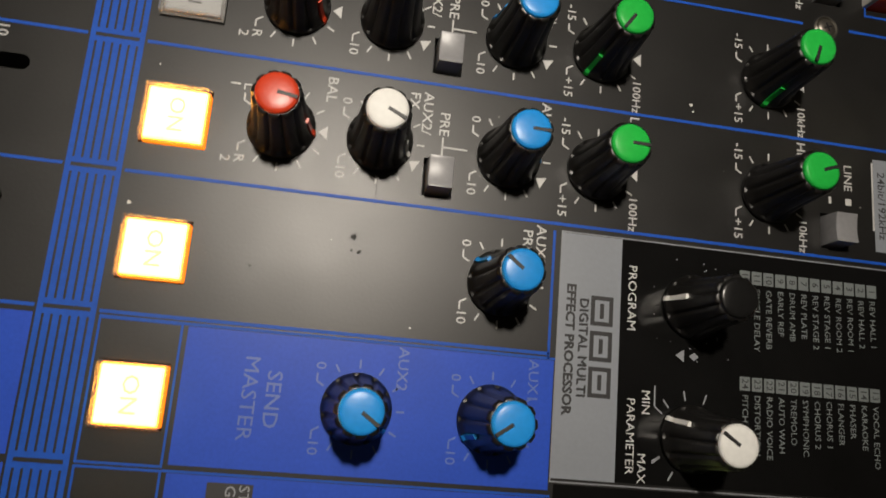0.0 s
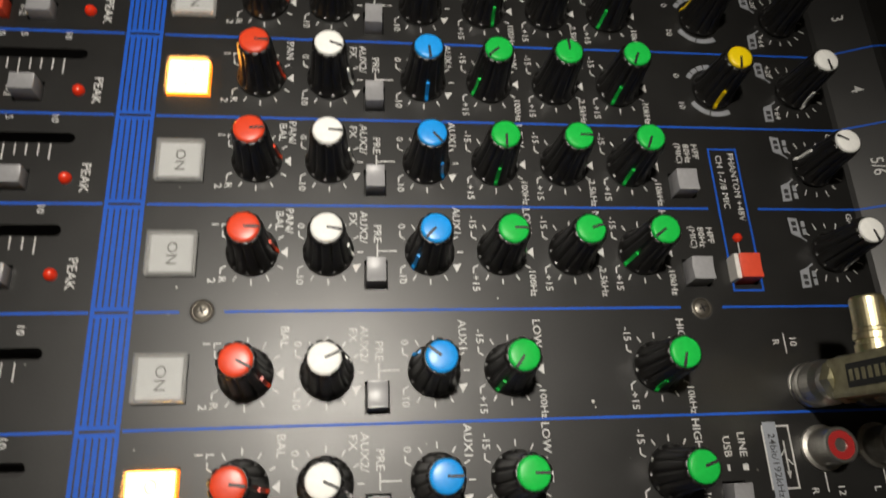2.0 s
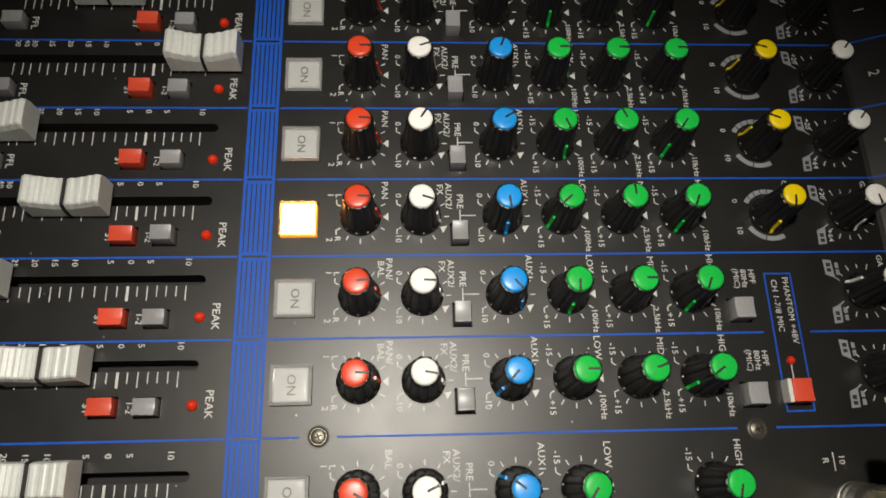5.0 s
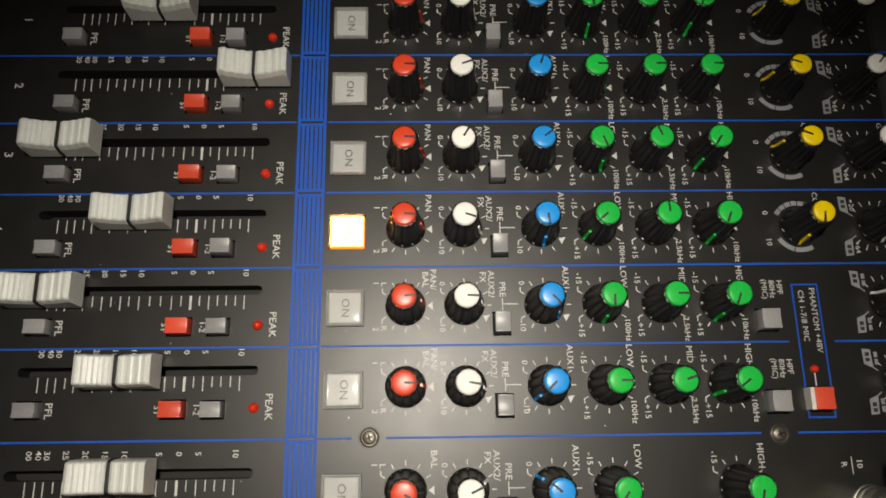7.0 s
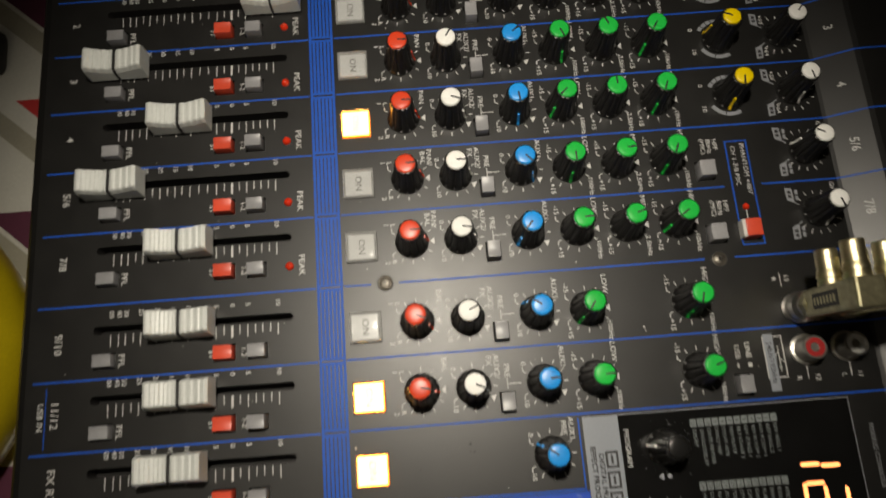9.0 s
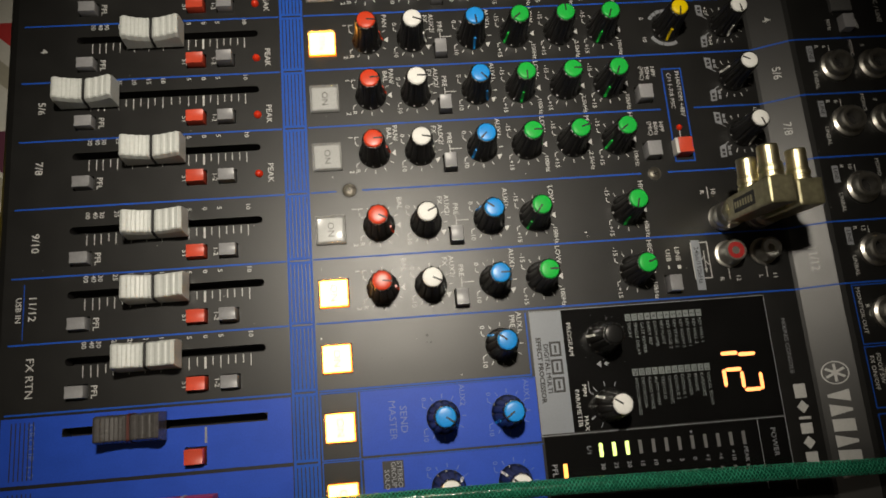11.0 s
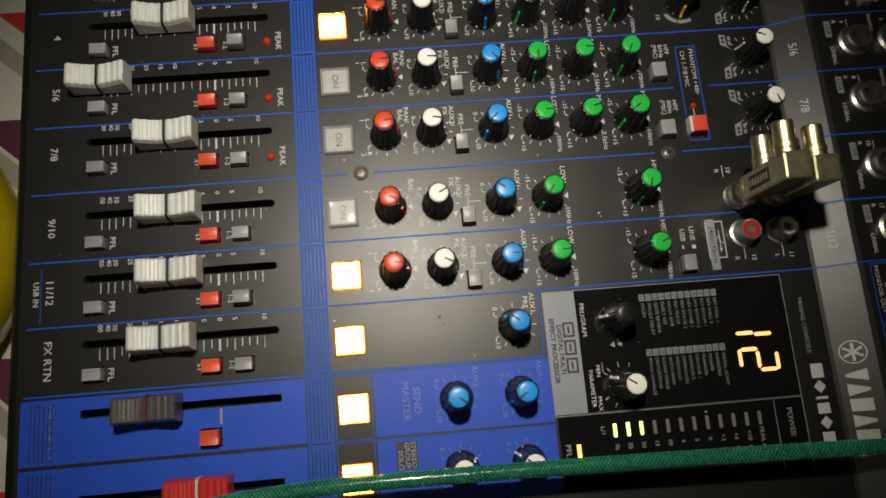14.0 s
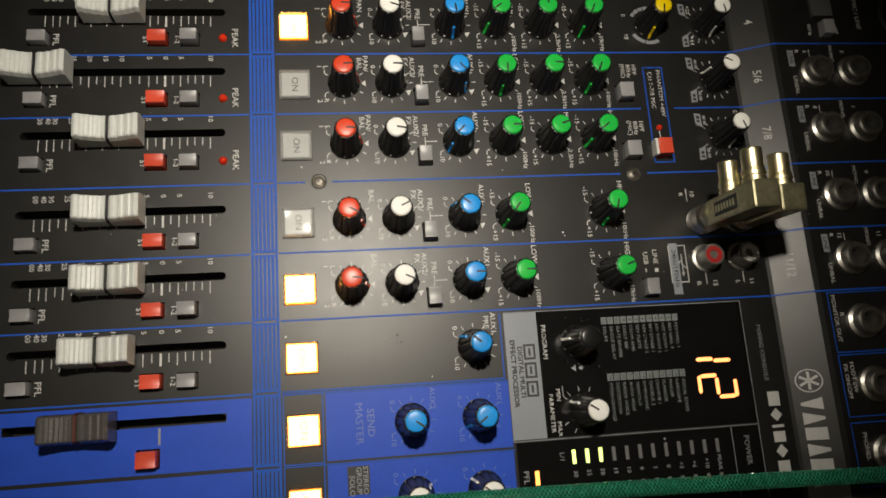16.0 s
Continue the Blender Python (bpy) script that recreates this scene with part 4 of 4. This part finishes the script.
# RCA sockets
RCA = mesh_of("phono_socket", lathe([(5.4, 0), (5.4, 1.0), (4.4, 1.4), (4.2, 2.2), (4.4, 2.6), (4.2, 10.2), (3.9, 10.6), (3.3, 10.6), (3.2, 9.8)], 32), CHROME, False)
for x, y, mat, word in ((170.2, -62.0, RED_INSERT, "red"), (184.4, -61.8, WHITE_INSERT, "white"), (170.2, -47.2, RED_INSERT, "red"), (184.4, -47.2, WHITE_INSERT, "white")):
    r = put("phono_socket", RCA, console, (x, y, 0), label=f"silver phono socket with {word} insert")
    r.scale = (1.0, 1.0, 0.7)
    put("insert", mesh_of("insert", lathe([(3.25, 8.8), (3.25, 10.4), (1.6, 10.4), (1.3, 8.2)], 28), mat), r, direct=True, label=f"{word} plastic insert")
legend([("12", 172.8, -71.6, 1.7), ("R", 166.2, -71.6, 1.7), ("11", 187.6, -71.6, 1.7), ("L", 182.0, -71.6, 1.7), ("10", 168.4, -36.0, 1.7), ("R", 163.8, -36.2, 1.7)])
k = Ink()
k.line((169.5, -67.2), (169.5, -72.0), 0.3).line((184.6, -67.2), (184.6, -72.0), 0.3).line((166.2, -34.0), (166.2, -39.0), 0.3)
put("dial_marking", k.mesh("dial_marking", WHITE_INK), console)


# ---------------------------------------------------------------- gold phono splitters standing on the sockets
def splitter(x, y, rz, top, low, high, words):
    """A gold adapter: collar over the socket, chamfered body, two barrels that face the console's left."""
    m = new("phono_splitter")
    m.location = Vector((x, y, 0)) * MM
    m.rotation_euler = (radians(4.2), radians(-2.3), radians(rz))
    tagged(m, words, "audio adapter", "phono splitters")
    put("collar", mesh_of("collar", lathe([(5.0, 1.2), (5.5, 1.7), (5.5, 3.2), (5.0, 3.6), (5.0, 5.0), (5.4, 5.5), (5.4, 8.5), (4.9, 9.2), (4.4, 10.0), (4.4, 14.0)], 32), CHROME, False), m, direct=True, label="ribbed silver plug collar")
    neck = lathe([(5.0, 12.6), (5.4, 13.2), (5.4, 16.6), (4.6, 17.2)], 8)
    put("neck", mesh_of("neck", neck, GOLD_DARK, False), m, direct=True)
    body = block(8.6, 9.0, 15.0, top, 0.9, -0.06, 2)
    put("body", mesh_of("body", body, GOLD_DARK), m, direct=True, label="tarnished gold chamfered body")
    tube = lathe([(4.0, 4.2), (4.0, 6.0), (3.6, 6.2), (3.6, 6.9), (4.0, 7.1), (4.0, 8.4), (3.7, 8.7), (3.75, 9.3), (3.5, 9.6), (3.5, 15.8), (3.25, 16.3), (2.7, 16.3), (2.6, 15.2), (1.0, 15.0)], 32)
    me = mesh_of("barrel", tube, GOLD, False)
    for z in (low, high):
        b = put("barrel", me, m, (0, 0, z), direct=True, label="shiny gold socket barrel")
        b.rotation_euler = (radians(-90), 0, 0)
    plate = block(0.3, 5.0, low - 4.5, high - 4.5, 0.0, center=(-4.5, 0.0))
    pl = put("name_plate", mesh_of("name_plate", plate, NOTCH), m, direct=True, label="black plate on the adapter")
    bars = bmesh.new()
    step = (high - low - 1.6) / 7
    for i in range(7):
        z0 = low - 3.6 + step * i
        g = bmesh.ops.create_cube(bars, size=1)["verts"]
        for v in g:
            v.co = Vector((-4.7 + 0.06 * v.co.x, v.co.y * 2.4, z0 + 0.6 + v.co.z * 1.2)) * MM
    put("marking", mesh_of("marking", bars, GOLD_DARK), pl, direct=True)
    return m


splitter(170.2, -47.2, 0, 50.0, 27.0, 43.5, "gold phono splitter plugged into a socket on the console")
splitter(184.4, -47.2, 0, 42.0, 19.0, 35.5, "gold phono splitter plugged into the neighbouring socket")

# ---------------------------------------------------------------- green braided cable lying over the knobs
def cable_point(t):
    """The cable's middle line, in millimetres, along t from 0 to 1."""
    x = -60 + 400 * t
    y = -140.0 - 0.0105 * max(0.0, x - 30) - 0.00008 * max(0.0, x - 60) ** 2 - 0.0011 * max(0.0, 20 - x) ** 2
    z = 19.2 - 0.00012 * max(0.0, x - 190) ** 2 + 0.35 * math.sin(x / 17)
    return Vector((x, y, z))


def tube_along(points, r, sides):
    verts, faces = [], []
    for i, p in enumerate(points):
        d = (points[min(i + 1, len(points) - 1)] - points[max(i - 1, 0)]).normalized()
        u = d.cross(Vector((0, 0, 1))).normalized()
        w = u.cross(d)
        for k in range(sides):
            a = 2 * math.pi * k / sides
            verts.append((p + u * (r * math.cos(a)) + w * (r * math.sin(a))) * MM)
    for i in range(len(points) - 1):
        for k in range(sides):
            j = (k + 1) % sides
            faces.append((i * sides + k, i * sides + j, (i + 1) * sides + j, (i + 1) * sides + k))
    return verts, faces


line = [cable_point(i / 160) for i in range(161)]
me = bpy.data.meshes.new("audio_cable")
verts, faces = tube_along(line, 2.5, 16)
me.from_pydata(verts, [], faces)
me.materials.append(CABLE)
for p in me.polygons:
    p.use_smooth = True
cable = tagged(new("audio_cable", me), "dark green cable in a glossy braided sleeve lying over the console", "cable")
allv, allf = [], []
for k in range(16):
    way = 1 if k % 2 else -1
    pts = []
    for i in range(701):
        t = i / 700
        p = cable_point(t)
        a = way * t * 400 / 11.0 * 2 * math.pi + k * 2 * math.pi / 16
        rr = 2.52 + 0.1 * math.sin(7 * a + k) + random.uniform(-0.05, 0.05)
        pts.append(p + Vector((0, rr * math.cos(a), rr * math.sin(a))))
    v, f = tube_along(pts, 0.13, 4)
    allf += [tuple(i + len(allv) for i in q) for q in f]
    allv += v
me = bpy.data.meshes.new("braid")
me.from_pydata(allv, [], allf)
me.materials.append(CABLE_FLECK)
braid = new("braid", me)
braid.parent = cable
tagged(braid, "glossy green braid strands", kind="stuff")

# ---------------------------------------------------------------- table, cloth and room
def slab(name, x0, y0, x1, y1, z, mat, thick=2.0):
    me = mesh_of(name, block(x1 - x0, y1 - y0, z - thick, z, 0.0, center=((x0 + x1) / 2, (y0 + y1) / 2)), mat)
    return new(name, me)


TABLE_Z = -70.0
tagged(slab("table_top", -480, -420, 560, 420, TABLE_Z - 0.4, FLOOR, 30), "table under the console", "table", kind="structure")
cloth = slab("tablecloth", -470, -410, 550, 410, TABLE_Z, CLOTH, 0.4)
tagged(cloth, "cream tablecloth printed with red, purple and tan geometric shapes", "tablecloth")


def print_patch(pts, mat, name):
    k = Ink(TABLE_Z + 0.15)
    k.poly(pts)
    ob = new(name, k.mesh(name, mat))
    ob.parent = cloth
    return ob


for i in range(-4, 5):
    y = 94.3 + 58.0 * i
    x = -157.0 if i % 2 == 0 else -167.0
    print_patch([(x, y), (-90, y), (-90, y + (x + 90) * 0.88)], CLOTH_RED if i % 2 == 0 else CLOTH_PURPLE, "printed_triangle")
    print_patch([(-90, y - 70), (-230, y + 52), (-230, y + 40), (-90, y - 82)], CLOTH_TAN, "printed_band")

bowl = lathe([(58, 0), (72, 8), (76.5, 22), (76, 34), (70, 46), (56, 55), (34, 60), (10, 61.5)], 64)
bw = new("yellow_tub", mesh_of("yellow_tub", bowl, YELLOW_PLASTIC, True))
bw.location = (-0.204, -0.036, (TABLE_Z + 0.1) * MM)
tagged(bw, "rounded yellow plastic tub beside the console", "tub")
dark = new("black_pouch", mesh_of("black_pouch", block(44, 24, 0, 16, 6.0, 0.1, 4), BLACK_RUBBER, True))
dark.location = (-0.183, 0.119, (TABLE_Z + 0.1) * MM)
tagged(dark, "small black rounded pouch lying on the tablecloth", "pouch")

for name, (x0, y0, x1, y1) in (("wall_west", (-1120, -1100, -1100, 1100)), ("wall_east", (1100, -1100, 1120, 1100)), ("wall_north", (-1120, 1100, 1120, 1120)), ("wall_south", (-1120, -1120, 1120, -1100))):
    tagged(slab(name, x0, y0, x1, y1, 1600, WALL, 2400), "plain painted wall", "wall", kind="structure")
tagged(slab("floor", -1120, -1120, 1120, 1120, -800, FLOOR, 20), "plain floor", "floor", kind="structure")
tagged(slab("ceiling", -1120, -1120, 1120, 1120, 1620, WALL, 20), "plain ceiling", "ceiling", kind="structure")
